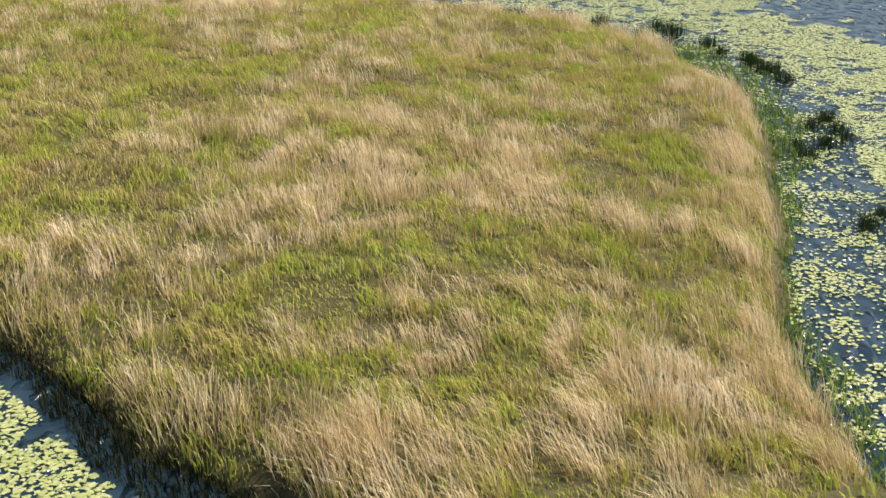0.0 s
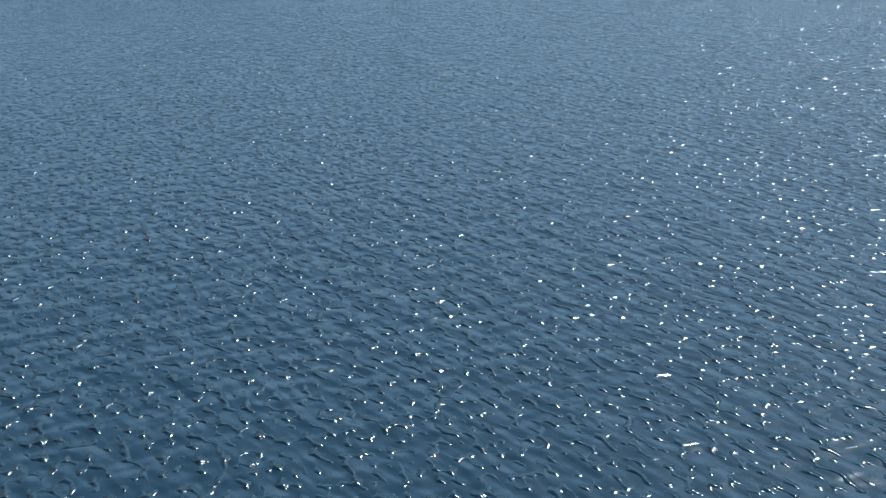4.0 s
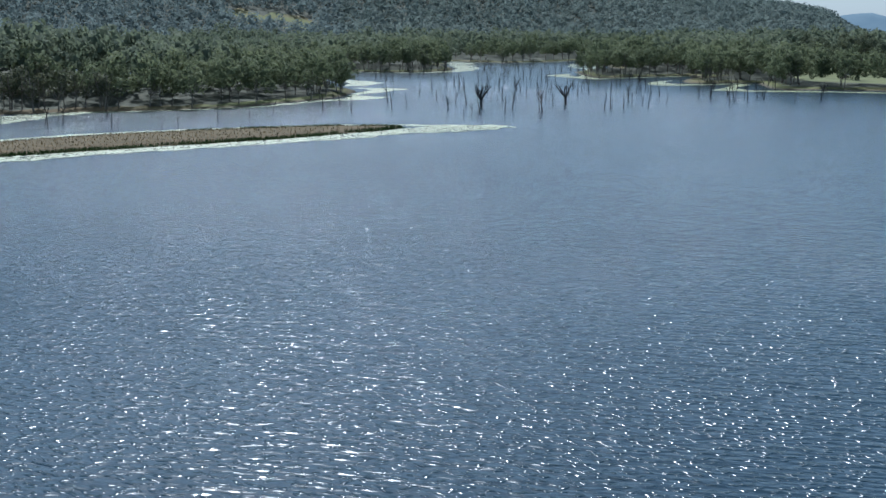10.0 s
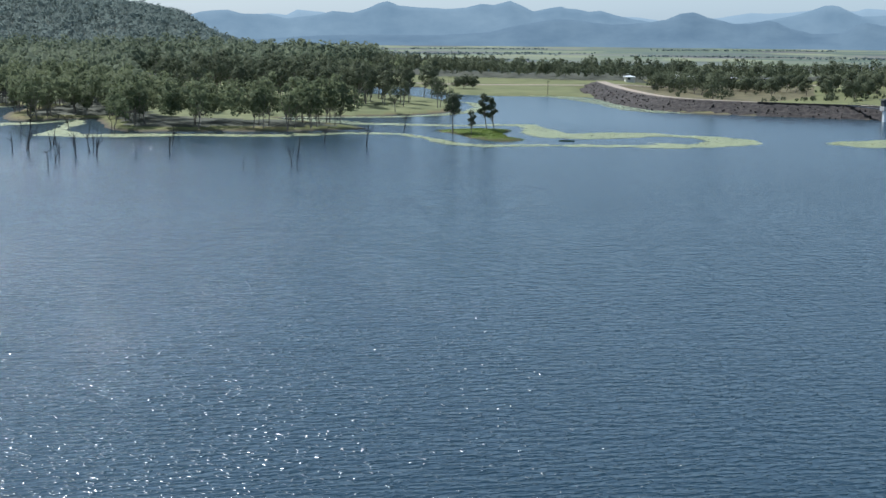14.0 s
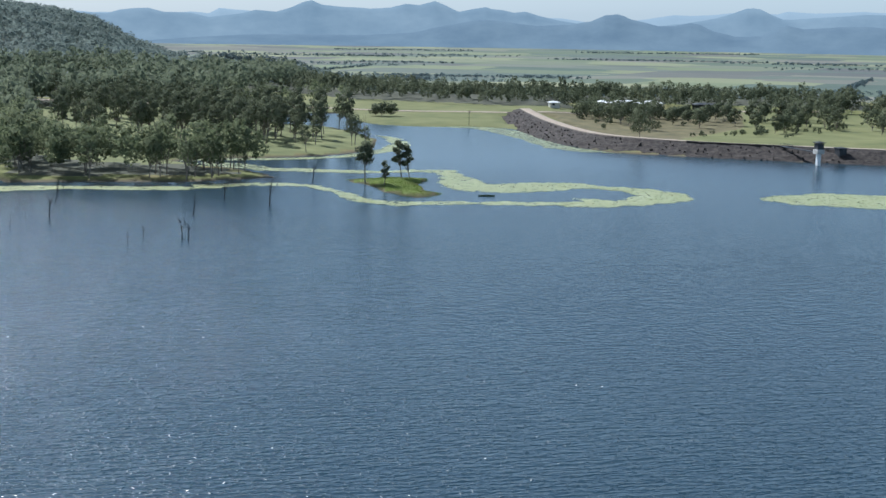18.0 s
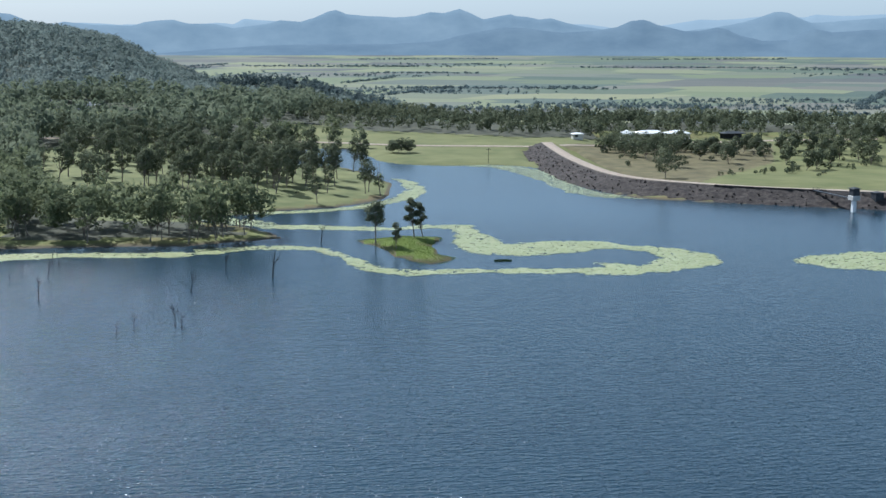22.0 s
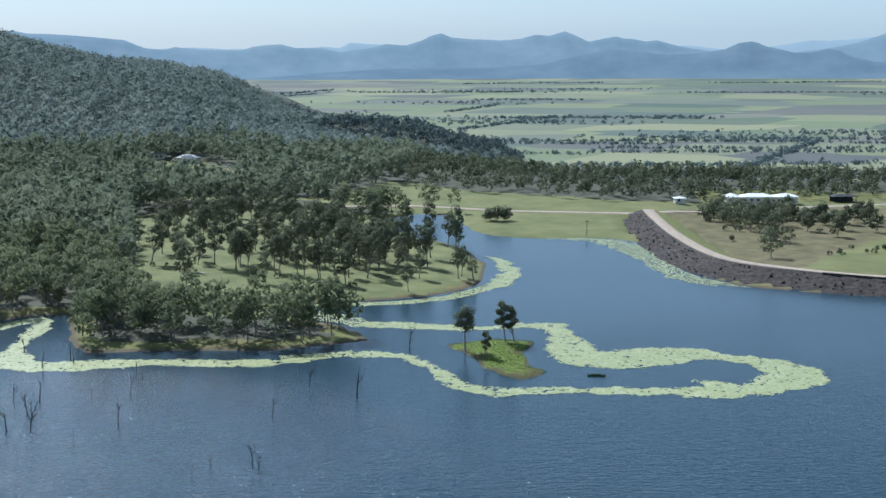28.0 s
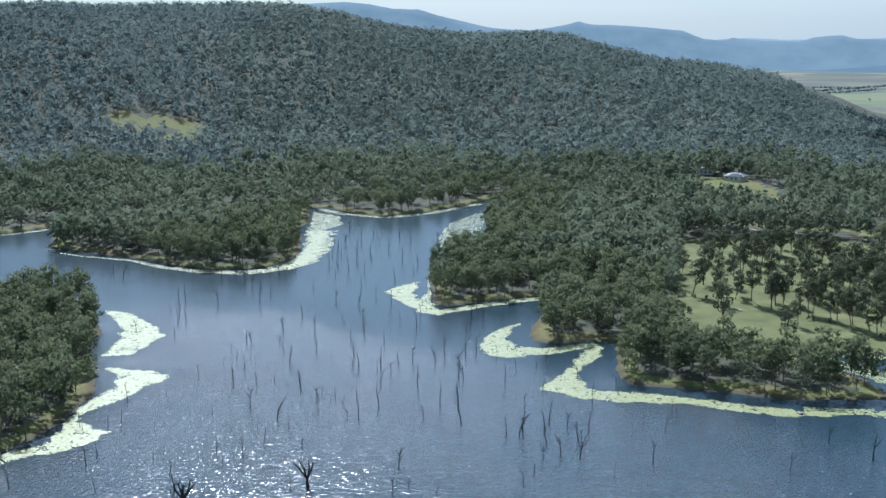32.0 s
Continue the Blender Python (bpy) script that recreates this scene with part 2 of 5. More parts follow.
HEADINGS = [-180, -120, -90, -78, -69.5, -66, -60, -47, -36, -34, -31, -28, -25, -23.7, -21.4, -19.5, -16.9, -14.6, -12.9, -11, -9.8, -6.9, -4.9, -2.5, 0, 40, 110, 180]
RIDGE = [20, 12, 10, 10, 12, 30, 110, 128, 126, 118, 98, 90, 90, 86, 66, 52, 46, 31, 2, -24, -34, -48, -58, -58, -58, -58, -30, 60]
PLAIN = -58.0


def smooth01(t):
    t = np.clip(t, 0, 1)
    return t * t * (3 - 2 * t)


DAM_LINE = np.array([(40, 600), (42, 575), (45, 542), (53, 496), (61, 476), (73, 464.5), (97, 449.5), (124, 440.5), (155, 431.5), (220, 412), (322, 378)], dtype=float)


def ridge_distance(p):
    """Distance of the points p from the dam's crest line."""
    best = np.full(len(p), 1e9)
    for (x0, y0), (x1, y1) in zip(DAM_LINE[:-1], DAM_LINE[1:]):
        dx, dy = x1 - x0, y1 - y0
        t = np.clip(((p[:, 0] - x0) * dx + (p[:, 1] - y0) * dy) / (dx * dx + dy * dy), 0, 1)
        best = np.minimum(best, np.hypot(p[:, 0] - x0 - t * dx, p[:, 1] - y0 - t * dy))
    return best


def height(p, d=None):
    """Height of the ground at the points p."""
    d = inland(p) if d is None else d
    r, a = np.hypot(p[:, 0], p[:, 1]), np.degrees(np.arctan2(p[:, 0], p[:, 1]))
    land = 1.0 * (1 - np.exp(-np.maximum(d, 0) / 5)) + 2.2 * smooth01(d / 130) + 0.5 * fractal(p, 45.0, 11, 3) * smooth01(d / 25)
    # canopy ground climbs behind the western shore; the bank's southern edge is undercut
    land = land + 8.5 * smooth01((d - 8) / 85) * smooth01((np.interp(p[:, 1], [-70, 20], [-305, -240]) - p[:, 0]) / 40) * smooth01((245 - p[:, 1]) / 90)
    cut = (p[:, 0] > 96) & (p[:, 1] < -290)
    land = np.where(cut, 0.55 * (1 - np.exp(-np.maximum(d, 0) / 0.5)) + 0.75 * (1 - np.exp(-np.maximum(d, 0) / 5)) + 0.22 * fractal(p, 3.2, 15, 3) * smooth01(d / 2), land)
    bed = -1.8 * (1 - np.exp(np.minimum(d, 0) / 5))
    z = np.where(d > 0, land, bed)
    top = np.interp(a, HEADINGS, RIDGE)
    foot = np.interp(a, [-180, -80, -30, -12, 0, 10, 30, 180], [500, 720, 900, 800, 730, 740, 760, 800])
    crest = np.interp(a, [-90, -30, -12, -5, 0, 30, 90, 180], [1600, 1700, 1900, 1500, 1150, 1150, 1400, 1500])
    up = smooth01((r - foot) / (crest - foot))
    rough = fractal(p, 420.0, 21, 4) * smooth01((r - foot) / 500)
    z = z * (1 - up) + top * up + rough * np.where(top > -20, 11.0, np.where(top > -50, 5.0, 0.5))
    gully = fractal(np.stack([a, r / 700.0], 1), 3.0, 91, 3) * 22.0 * np.clip(4 * up * (1 - up), 0, 1)
    z = z + np.where((a > -66) & (a < -13), gully, 0.0)
    spur = np.interp(a, [-13, -10, -9, -7.8, -6.8, -5.9, -5.1, -4.4, -3.6, -2.8, -1.5], [-6, -4, -3.5, -6, -8, -14, -21, -25, -29, -33, -58])
    z = np.maximum(z, np.where((a > -13) & (a < -1.5), PLAIN - 1 + (spur - PLAIN + 1) * np.exp(-((r - 1350) / 150) ** 2), -99.0))
    z = np.where((z > 0.6) & (p[:, 1] > 430), np.maximum(0.6, z - 2.8 * smooth01((p[:, 0] - 48) / 30) * smooth01((p[:, 1] - 470) / 90) * (1 - smooth01((r - 720) / 60))), z)
    dam_side = ridge_distance(p)
    z = np.where(dam_side < 13, np.minimum(z, -0.4), z)
    back = smooth01((r - crest) / 900)
    return z * (1 - back) + (PLAIN - 0.5) * back


def axis(dense, far, fine=()):
    """Grid lines: dense = (from, to, step); then ever wider out to far."""
    lo, hi, st = dense
    a = list(np.arange(lo, hi + 0.1, st))
    for end, sign in ((hi, 1), (lo, -1)):
        s, v = st, end
        while abs(v) < far:
            s = min(s * 1.12, 110)
            v += sign * s
            a.append(v)
    for f0, f1, fs in fine:
        a = [v for v in a if not f0 <= v <= f1] + list(np.arange(f0, f1, fs))
    return np.array(sorted(a))


# ---- ground, water ----
def ground_material():
    m, n, l, b = shader("ground_soil", 0.92, 0, 0.15)
    p = place_of(n)
    broad = noise_at(n, l, p, 0.03, 5.0)
    fine = noise_at(n, l, p, 0.6, 6.0, 0.65)
    grass = ramp(n, l, fine, (0.25, (0.10, 0.115, 0.036)), (0.5, (0.15, 0.16, 0.055)), (0.75, (0.21, 0.20, 0.082)))
    straw = ramp(n, l, fine, (0.25, (0.12, 0.095, 0.042)), (0.75, (0.23, 0.185, 0.085)))
    k = ramp(n, l, broad, (0.48, (0, 0, 0)), (0.62, (1, 1, 1)))
    near = mixed(n, l, k, grass, straw)
    # muddy rim where the ground meets the water, and the leaf litter of the dry western spit
    sep = n.new("ShaderNodeSeparateXYZ")
    l.new(p, sep.inputs[0])
    def mask(axis_name, lo, hi):
        mr = n.new("ShaderNodeMapRange")
        mr.inputs["From Min"].default_value, mr.inputs["From Max"].default_value = lo, hi
        l.new(sep.outputs[axis_name], mr.inputs["Value"])
        return mr.outputs["Result"]
    mud = mixed(n, l, fine, (0.07, 0.055, 0.035), (0.13, 0.11, 0.07))
    near = mixed(n, l, mask("Z", 0.15, 0.55), mud, near)
    west = ramp(n, l, fine, (0.3, (0.075, 0.058, 0.028)), (0.7, (0.165, 0.12, 0.058)))
    gate = n.new("ShaderNodeMath")
    gate.operation = "MULTIPLY"
    l.new(mask("X", -150, -166), gate.inputs[0])
    l.new(mask("Y", 160, 125), gate.inputs[1])
    near = mixed(n, l, gate.outputs[0], near, west)
    # farmland of the low plain: oblong paddocks of cane, pasture and bare soil
    mp = n.new("ShaderNodeMapping")
    mp.inputs["Scale"].default_value = (0.0042, 0.0062, 0.0)
    mp.inputs["Rotation"].default_value = (0, 0, 0.35)
    l.new(p, mp.inputs["Vector"])
    v = n.new("ShaderNodeTexVoronoi")
    v.distance = "CHEBYCHEV"
    v.inputs["Scale"].default_value = 1.0
    v.inputs["Randomness"].default_value = 0.85
    l.new(mp.outputs["Vector"], v.inputs["Vector"])
    sc = n.new("ShaderNodeSeparateColor")
    l.new(v.outputs["Color"], sc.inputs[0])
    # field colours are tinted blue-grey for the haze over the plain
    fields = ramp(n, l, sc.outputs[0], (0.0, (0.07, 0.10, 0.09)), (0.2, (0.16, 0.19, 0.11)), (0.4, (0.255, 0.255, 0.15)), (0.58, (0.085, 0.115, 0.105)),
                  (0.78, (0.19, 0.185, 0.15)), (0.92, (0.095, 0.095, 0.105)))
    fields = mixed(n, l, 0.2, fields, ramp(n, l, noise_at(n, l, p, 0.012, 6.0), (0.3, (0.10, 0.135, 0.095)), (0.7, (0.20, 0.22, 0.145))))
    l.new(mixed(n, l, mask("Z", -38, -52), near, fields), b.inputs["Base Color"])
    bump(n, l, b, fine, 0.5, 0.25)
    return m


def water_material():
    """Wind-rippled water: crossing trains of waves, each with its own length, crest and steepness."""
    m, n, l, b = shader("lake_water", 0.2, 0.0, 0.5)
    b.inputs["IOR"].default_value = 1.33
    p = place_of(n)
    deep = noise_at(n, l, p, 0.012, 3.0)
    l.new(ramp(n, l, deep, (0.35, (0.013, 0.033, 0.050)), (0.65, (0.019, 0.043, 0.062))), b.inputs["Base Color"])
    total = None
    # turn of the crests, waves per metre, crest stretch, height in metres, detail
    for turn, per, crest, tall, detail in ((-8, 0.45, 0.4, 0.14, 1.0), (75, 1.1, 0.33, 0.13, 0.5), (-10, 1.3, 0.33, 0.20, 0.5), (-18, 2.5, 0.4, 0.065, 0.0)):
        mp = n.new("ShaderNodeMapping")
        mp.inputs["Rotation"].default_value = (0, 0, radians(turn))
        mp.inputs["Location"].default_value = (17.3 * per, 4.1 * turn, 0)
        l.new(p, mp.inputs["Vector"])
        f = noise_at(n, l, mp.outputs["Vector"], per, detail, 0.5, (crest, 1.0, 1.0))
        k = n.new("ShaderNodeMath")
        k.operation = "MULTIPLY_ADD"
        l.new(f, k.inputs[0])
        k.inputs[1].default_value = tall
        if total:
            l.new(total, k.inputs[2])
        else:
            k.inputs[2].default_value = 0.0
        total = k.outputs[0]
    # now and then a steeper wavelet, which catches the sun
    lip = n.new("ShaderNodeMath")
    lip.operation, lip.inputs[1].default_value = "SUBTRACT", 0.56
    l.new(noise_at(n, l, p, 2.8, 0.0, 0.5, (0.6, 1.0, 1.0)), lip.inputs[0])
    pos = n.new("ShaderNodeMath")
    pos.operation, pos.inputs[1].default_value = "MAXIMUM", 0.0
    l.new(lip.outputs[0], pos.inputs[0])
    add = n.new("ShaderNodeMath")
    add.operation, add.inputs[1].default_value = "MULTIPLY_ADD", 0.5
    l.new(pos.outputs[0], add.inputs[0])
    l.new(total, add.inputs[2])
    total = add.outputs[0]
    gust = ramp(n, l, noise_at(n, l, p, 0.013, 4.0, 0.6, (0.5, 1.0, 1.0)), (0.32, (0.62, 0.62, 0.62)), (0.68, (1, 1, 1)))
    g = n.new("ShaderNodeMath")
    g.operation = "MULTIPLY"
    l.new(total, g.inputs[0])
    l.new(gust, g.inputs[1])
    # the wind drops in the sheltered northern inlets
    sep = n.new("ShaderNodeSeparateXYZ")
    l.new(p, sep.inputs[0])
    lee = n.new("ShaderNodeMapRange")
    lee.inputs["From Min"].default_value, lee.inputs["From Max"].default_value = 230, 420
    lee.inputs["To Min"].default_value, lee.inputs["To Max"].default_value = 1.0, 0.1
    l.new(sep.outputs["Y"], lee.inputs["Value"])
    h = n.new("ShaderNodeMath")
    h.operation = "MULTIPLY"
    l.new(g.outputs[0], h.inputs[0])
    l.new(lee.outputs["Result"], h.inputs[1])
    bump(n, l, b, h.outputs[0], 1.0, 1.0)
    return m


M_GROUND, M_WATER = ground_material(), water_material()
gx = axis((-560, 220, 5.0), 4950, [(88, 172, 1.0)])
gy = axis((-344, 760, 5.0), 4950, [(-336, -284, 1.0)])
GX, GY = np.meshgrid(gx, gy, indexing="ij")
gp = np.stack([GX.ravel(), GY.ravel()], 1)
gz = height(gp)
idx = np.arange(len(gp)).reshape(len(gx), len(gy))
quads = np.stack([idx[:-1, :-1], idx[1:, :-1], idx[1:, 1:], idx[:-1, 1:]], -1).reshape(-1, 4)
ground = new("ground", mesh_of("ground", np.column_stack([gp, gz]), quads, [M_GROUND], smooth=True))
tagged(ground, "grassy shores, wooded hills and farmed plain round the lake", "ground", kind="structure")

wv = [(-720, -480, 0), (440, -480, 0), (440, 760, 0), (-720, 760, 0)]
water = new("water", mesh_of("water", wv, [[(0, 1, 2, 3)]], [M_WATER]))
tagged(water, "wind-rippled dark blue lake water", "water", kind="structure")


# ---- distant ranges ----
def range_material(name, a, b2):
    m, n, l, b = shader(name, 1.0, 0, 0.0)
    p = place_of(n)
    # aerial haze is put into this colour, which glows evenly of itself
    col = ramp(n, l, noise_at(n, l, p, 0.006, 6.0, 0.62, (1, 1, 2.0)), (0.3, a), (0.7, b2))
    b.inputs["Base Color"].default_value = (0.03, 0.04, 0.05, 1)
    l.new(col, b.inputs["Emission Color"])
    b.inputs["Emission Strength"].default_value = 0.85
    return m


def far_range(name, radius, heads, tops, mat, seed, label, rough, gully=12.0, drop=9.0):
    """A mountain range round part of the horizon: folded slopes under a crest line."""
    h = np.arange(heads[0], heads[-1], 0.08)
    z = np.interp(h, heads, tops) - drop
    z = z + rough * fractal(np.column_stack([h * 1.0, h * 0 + seed]), 0.9, seed, 4)
    prof = [(0, 0.0), (45, 0.2), (90, 0.45), (130, 0.7), (165, 0.88), (190, 1.0), (260, 0.6)]
    v = []
    for j, (back, k) in enumerate(prof):
        fold = gully * fractal(np.column_stack([h * 1.0, h * 0 + seed + 0.35 * j]), 0.8, seed + 9, 4) * min(1.0, 4 * k * (1.15 - k))
        rr = radius + back + fold
        v.append(np.column_stack([np.sin(np.radians(h)) * rr, np.cos(np.radians(h)) * rr, PLAIN - 6 + (z - PLAIN + 6) * k]))
    nh = len(h)
    i = np.arange(nh - 1)
    f = np.concatenate([np.stack([k * nh + i, k * nh + i + 1, (k + 1) * nh + i + 1, (k + 1) * nh + i], 1) for k in range(len(prof) - 1)])
    ob = new(name, mesh_of(name, np.concatenate(v), f, [mat], smooth=True))
    tagged(ob, label, "mountains", kind="structure")


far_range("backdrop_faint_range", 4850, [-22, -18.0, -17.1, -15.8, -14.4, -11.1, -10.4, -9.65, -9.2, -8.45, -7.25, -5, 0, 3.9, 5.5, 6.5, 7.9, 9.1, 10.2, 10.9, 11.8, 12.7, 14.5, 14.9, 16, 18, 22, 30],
          [45, 43, 54, 57, 50, 52, 57, 50, 70, 65, 60, 50, 50, 53, 50, 39, 40, 53, 70, 67, 71, 80, 78, 88, 82, 90, 70, 60], range_material("faint_range_haze", (0.30, 0.39, 0.45), (0.32, 0.41, 0.47)), 61, "faint mountains behind the main range, coloured pale blue as by haze", 2.0)
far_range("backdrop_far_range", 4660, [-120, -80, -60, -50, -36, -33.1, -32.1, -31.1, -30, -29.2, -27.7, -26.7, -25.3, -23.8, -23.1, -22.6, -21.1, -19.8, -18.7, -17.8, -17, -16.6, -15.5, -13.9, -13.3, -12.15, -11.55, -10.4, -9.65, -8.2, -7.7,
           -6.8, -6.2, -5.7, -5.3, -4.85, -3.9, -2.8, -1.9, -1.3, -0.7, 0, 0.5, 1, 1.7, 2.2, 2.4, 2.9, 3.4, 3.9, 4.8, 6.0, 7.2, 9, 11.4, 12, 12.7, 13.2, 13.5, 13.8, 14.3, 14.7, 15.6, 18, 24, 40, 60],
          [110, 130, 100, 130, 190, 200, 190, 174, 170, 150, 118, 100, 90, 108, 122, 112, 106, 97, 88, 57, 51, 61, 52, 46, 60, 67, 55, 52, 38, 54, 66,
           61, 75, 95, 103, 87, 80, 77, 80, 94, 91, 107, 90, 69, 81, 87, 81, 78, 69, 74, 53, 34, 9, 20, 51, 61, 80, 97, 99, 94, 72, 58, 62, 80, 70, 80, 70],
          range_material("far_range_haze", (0.175, 0.25, 0.31), (0.245, 0.325, 0.38)), 31, "hazy blue mountain range on the horizon", 2.5)
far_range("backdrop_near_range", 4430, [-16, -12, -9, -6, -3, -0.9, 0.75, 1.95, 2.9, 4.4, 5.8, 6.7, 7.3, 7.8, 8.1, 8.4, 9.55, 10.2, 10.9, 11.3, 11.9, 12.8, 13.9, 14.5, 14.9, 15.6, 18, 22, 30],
          [-58, -40, -22, -14, -16, -4, 27, 44, 39, 25, 30, 43, 66, 70, 63, 52, 30, 31, 44, 39, 17, 0, 3, 31, 39, 29, 40, 20, 10], range_material("mid_range_haze", (0.125, 0.185, 0.24), (0.185, 0.255, 0.305)), 47, "nearer hills beyond the plain, coloured blue as by haze", 2.5)
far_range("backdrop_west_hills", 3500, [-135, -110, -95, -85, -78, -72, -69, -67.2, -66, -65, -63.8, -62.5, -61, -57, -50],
          [120, 150, 170, 160, 150, 150, 130, 95, 55, 40, 60, 100, 130, 140, 60], range_material("west_hills_haze", (0.125, 0.17, 0.19), (0.155, 0.205, 0.225)), 53, "hazy grey-blue wooded hills to the west", 8.0, drop=0.0)


# ---- vegetation ----
M_GUM = leafy("gum_leaves", (0.075, 0.10, 0.052), (0.225, 0.25, 0.14), 0.16, 0.45, 0.015, 0.55)
# leaves of the far hills: distance haze is mixed into both colours
M_HILL_HAZE = leafy("hazed_hill_leaves", (0.095, 0.132, 0.122), (0.245, 0.285, 0.255), 0.06, 0.5, 0.006, 0.45)
M_FIELDTREE = leafy("field_tree_leaves", (0.06, 0.077, 0.046), (0.165, 0.18, 0.11), 0.22, 0.35, 0.03, 0.4)
M_BARK = plain("gum_bark", (0.12, 0.10, 0.08), (0.27, 0.24, 0.20), 1.5, 0.9)
M_DEAD = plain("drowned_wood", (0.014, 0.013, 0.012), (0.045, 0.04, 0.037), 2.0, 0.85)
M_REED = leafy("reed_green", (0.018, 0.035, 0.012), (0.05, 0.085, 0.025), 0.8, 0.2, 1.0)


def rods(rng, segs, sides=5):
    """Tapered rods: each (start, end, radius at start, radius at end)."""
    V, F = [], []
    for a, b, r0, r1 in segs:
        a, b = np.array(a, float), np.array(b, float)
        w = b - a
        w /= np.linalg.norm(w) + 1e-9
        u = np.cross(w, (0.31, 0.9, 0.2))
        u /= np.linalg.norm(u)
        v = np.cross(w, u)
        n0 = sum(len(k) for k in V)
        ang = np.arange(sides) * 2 * np.pi / sides
        ring = np.cos(ang)[:, None] * u + np.sin(ang)[:, None] * v
        V.append(np.concatenate([a + ring * r0, b + ring * r1]))
        i = np.arange(sides)
        F.append(np.stack([n0 + i, n0 + (i + 1) % sides, n0 + sides + (i + 1) % sides, n0 + sides + i], 1))
    return np.concatenate(V), np.concatenate(F)


def leaf_cards(rng, centres, radii, per, size, broad=0.55, loose=0.45):
    """Small bent leaf sprays spread through clumps, most facing outwards and up."""
    V, F = [], []
    for c, r in zip(centres, radii):
        d = rng.normal(size=(per, 3))
        d /= np.linalg.norm(d, axis=1)[:, None]
        p = c + d * np.array(r) * (rng.uniform(0.35, 1.0, (per, 1)) ** 0.5)
        nrm = d + np.array((0, 0, 0.35)) + rng.normal(scale=loose, size=(per, 3))
        nrm /= np.linalg.norm(nrm, axis=1)[:, None]
        u = np.cross(nrm, rng.normal(size=(per, 3)))
        u /= np.linalg.norm(u, axis=1)[:, None]
        v = np.cross(nrm, u)
        s = size * rng.uniform(0.6, 1.3, (per, 1))
        n0 = sum(len(k) for k in V)
        V.append(np.concatenate([p - u * s, p + u * s * 0.7 + v * s * broad - nrm * s * 0.2, p + u * s * 0.7 - v * s * broad]))
        i = np.arange(per)
        F.append(np.stack([n0 + i, n0 + per + i, n0 + 2 * per + i], 1))
    return np.concatenate(V), np.concatenate(F)


def gum_shape(rng, tall, wide, bare=0.35, clumps=9, per=30, size=0.5, dense=False, broad=0.55, loose=0.45):
    """Trunk, limbs and crown of a gum tree: arrays for wood and leaves."""
    lean = rng.normal(scale=0.05 * tall, size=2)
    fork = np.array((lean[0] * 0.5, lean[1] * 0.5, tall * bare))
    segs = [((0, 0, -0.4), fork, tall * 0.020, tall * 0.014)]
    cs, rs = [], []
    for k in range(clumps):
        a = 2 * np.pi * (k / clumps) * 2.4 + rng.uniform(-0.5, 0.5)
        f = (k + 0.5) / clumps
        z = tall * (bare + (1 - bare) * (0.18 + 0.74 * f))
        reach = wide * 0.5 * (0.75 if dense else 0.62) * math.sin(math.pi * (0.22 + 0.68 * f)) * rng.uniform(0.6, 1.15)
        c = np.array((lean[0] + math.cos(a) * reach, lean[1] + math.sin(a) * reach, z))
        r = wide * rng.uniform(0.17, 0.26) * (1.2 if dense else 1.0)
        cs.append(c)
        rs.append((r, r, r * 0.72))
        mid = fork * 0.4 + c * 0.6 + np.array((0, 0, -0.08 * tall))
        segs.append((fork + (0, 0, rng.uniform(-0.05, 0.1) * tall), mid, tall * 0.009, tall * 0.006))
        segs.append((mid, c, tall * 0.006, tall * 0.002))
    return rods(rng, segs), leaf_cards(rng, cs, rs, per, size, broad, loose)


def crown_normals(v, f):
    """Soft normals of a crown, out from its heart, and the faces turned to suit them."""
    lo, hi = v.min(0), v.max(0)
    heart = np.array([(lo[0] + hi[0]) / 2, (lo[1] + hi[1]) / 2, lo[2] + 0.42 * (hi[2] - lo[2])])
    fn = np.cross(v[f[:, 1]] - v[f[:, 0]], v[f[:, 2]] - v[f[:, 0]])
    fn /= np.linalg.norm(fn, axis=1)[:, None] + 1e-9
    out = (v - heart) / ((hi - lo) / 2)
    back = (fn * out[f[:, 0]]).sum(1) < 0
    f = np.where(back[:, None], f[:, ::-1], f)
    fn = np.where(back[:, None], -fn, fn)
    own = np.zeros_like(v)
    for k in range(3):
        own[f[:, k]] = fn
    nrm = out + 0.28 * own + np.array((0, 0, 0.12))
    return nrm / (np.linalg.norm(nrm, axis=1)[:, None] + 1e-9), f


def softened(me, nrm):
    me.polygons.foreach_set("use_smooth", np.ones(len(me.polygons), dtype=bool))
    me.normals_split_custom_set_from_vertices(np.ascontiguousarray(nrm, dtype=np.float32))
    return me


def gum_thing(rng, name, tall, wide, label, group, x, y, turn, leaves, **kw):
    (wv2, wf), (lv, lf) = gum_shape(rng, tall, wide, **kw)
    z = float(height(np.array([[x, y]], dtype=float))[0])
    t = thing(name, x, y, z, turn, label, "tree", group)
    part_mesh("trunk", mesh_of("trunk", wv2, wf, [M_BARK], True), t)
    nrm, lf = crown_normals(lv, lf)
    part_mesh("crown", softened(mesh_of("crown", lv, lf, [leaves]), nrm), t)
    return t


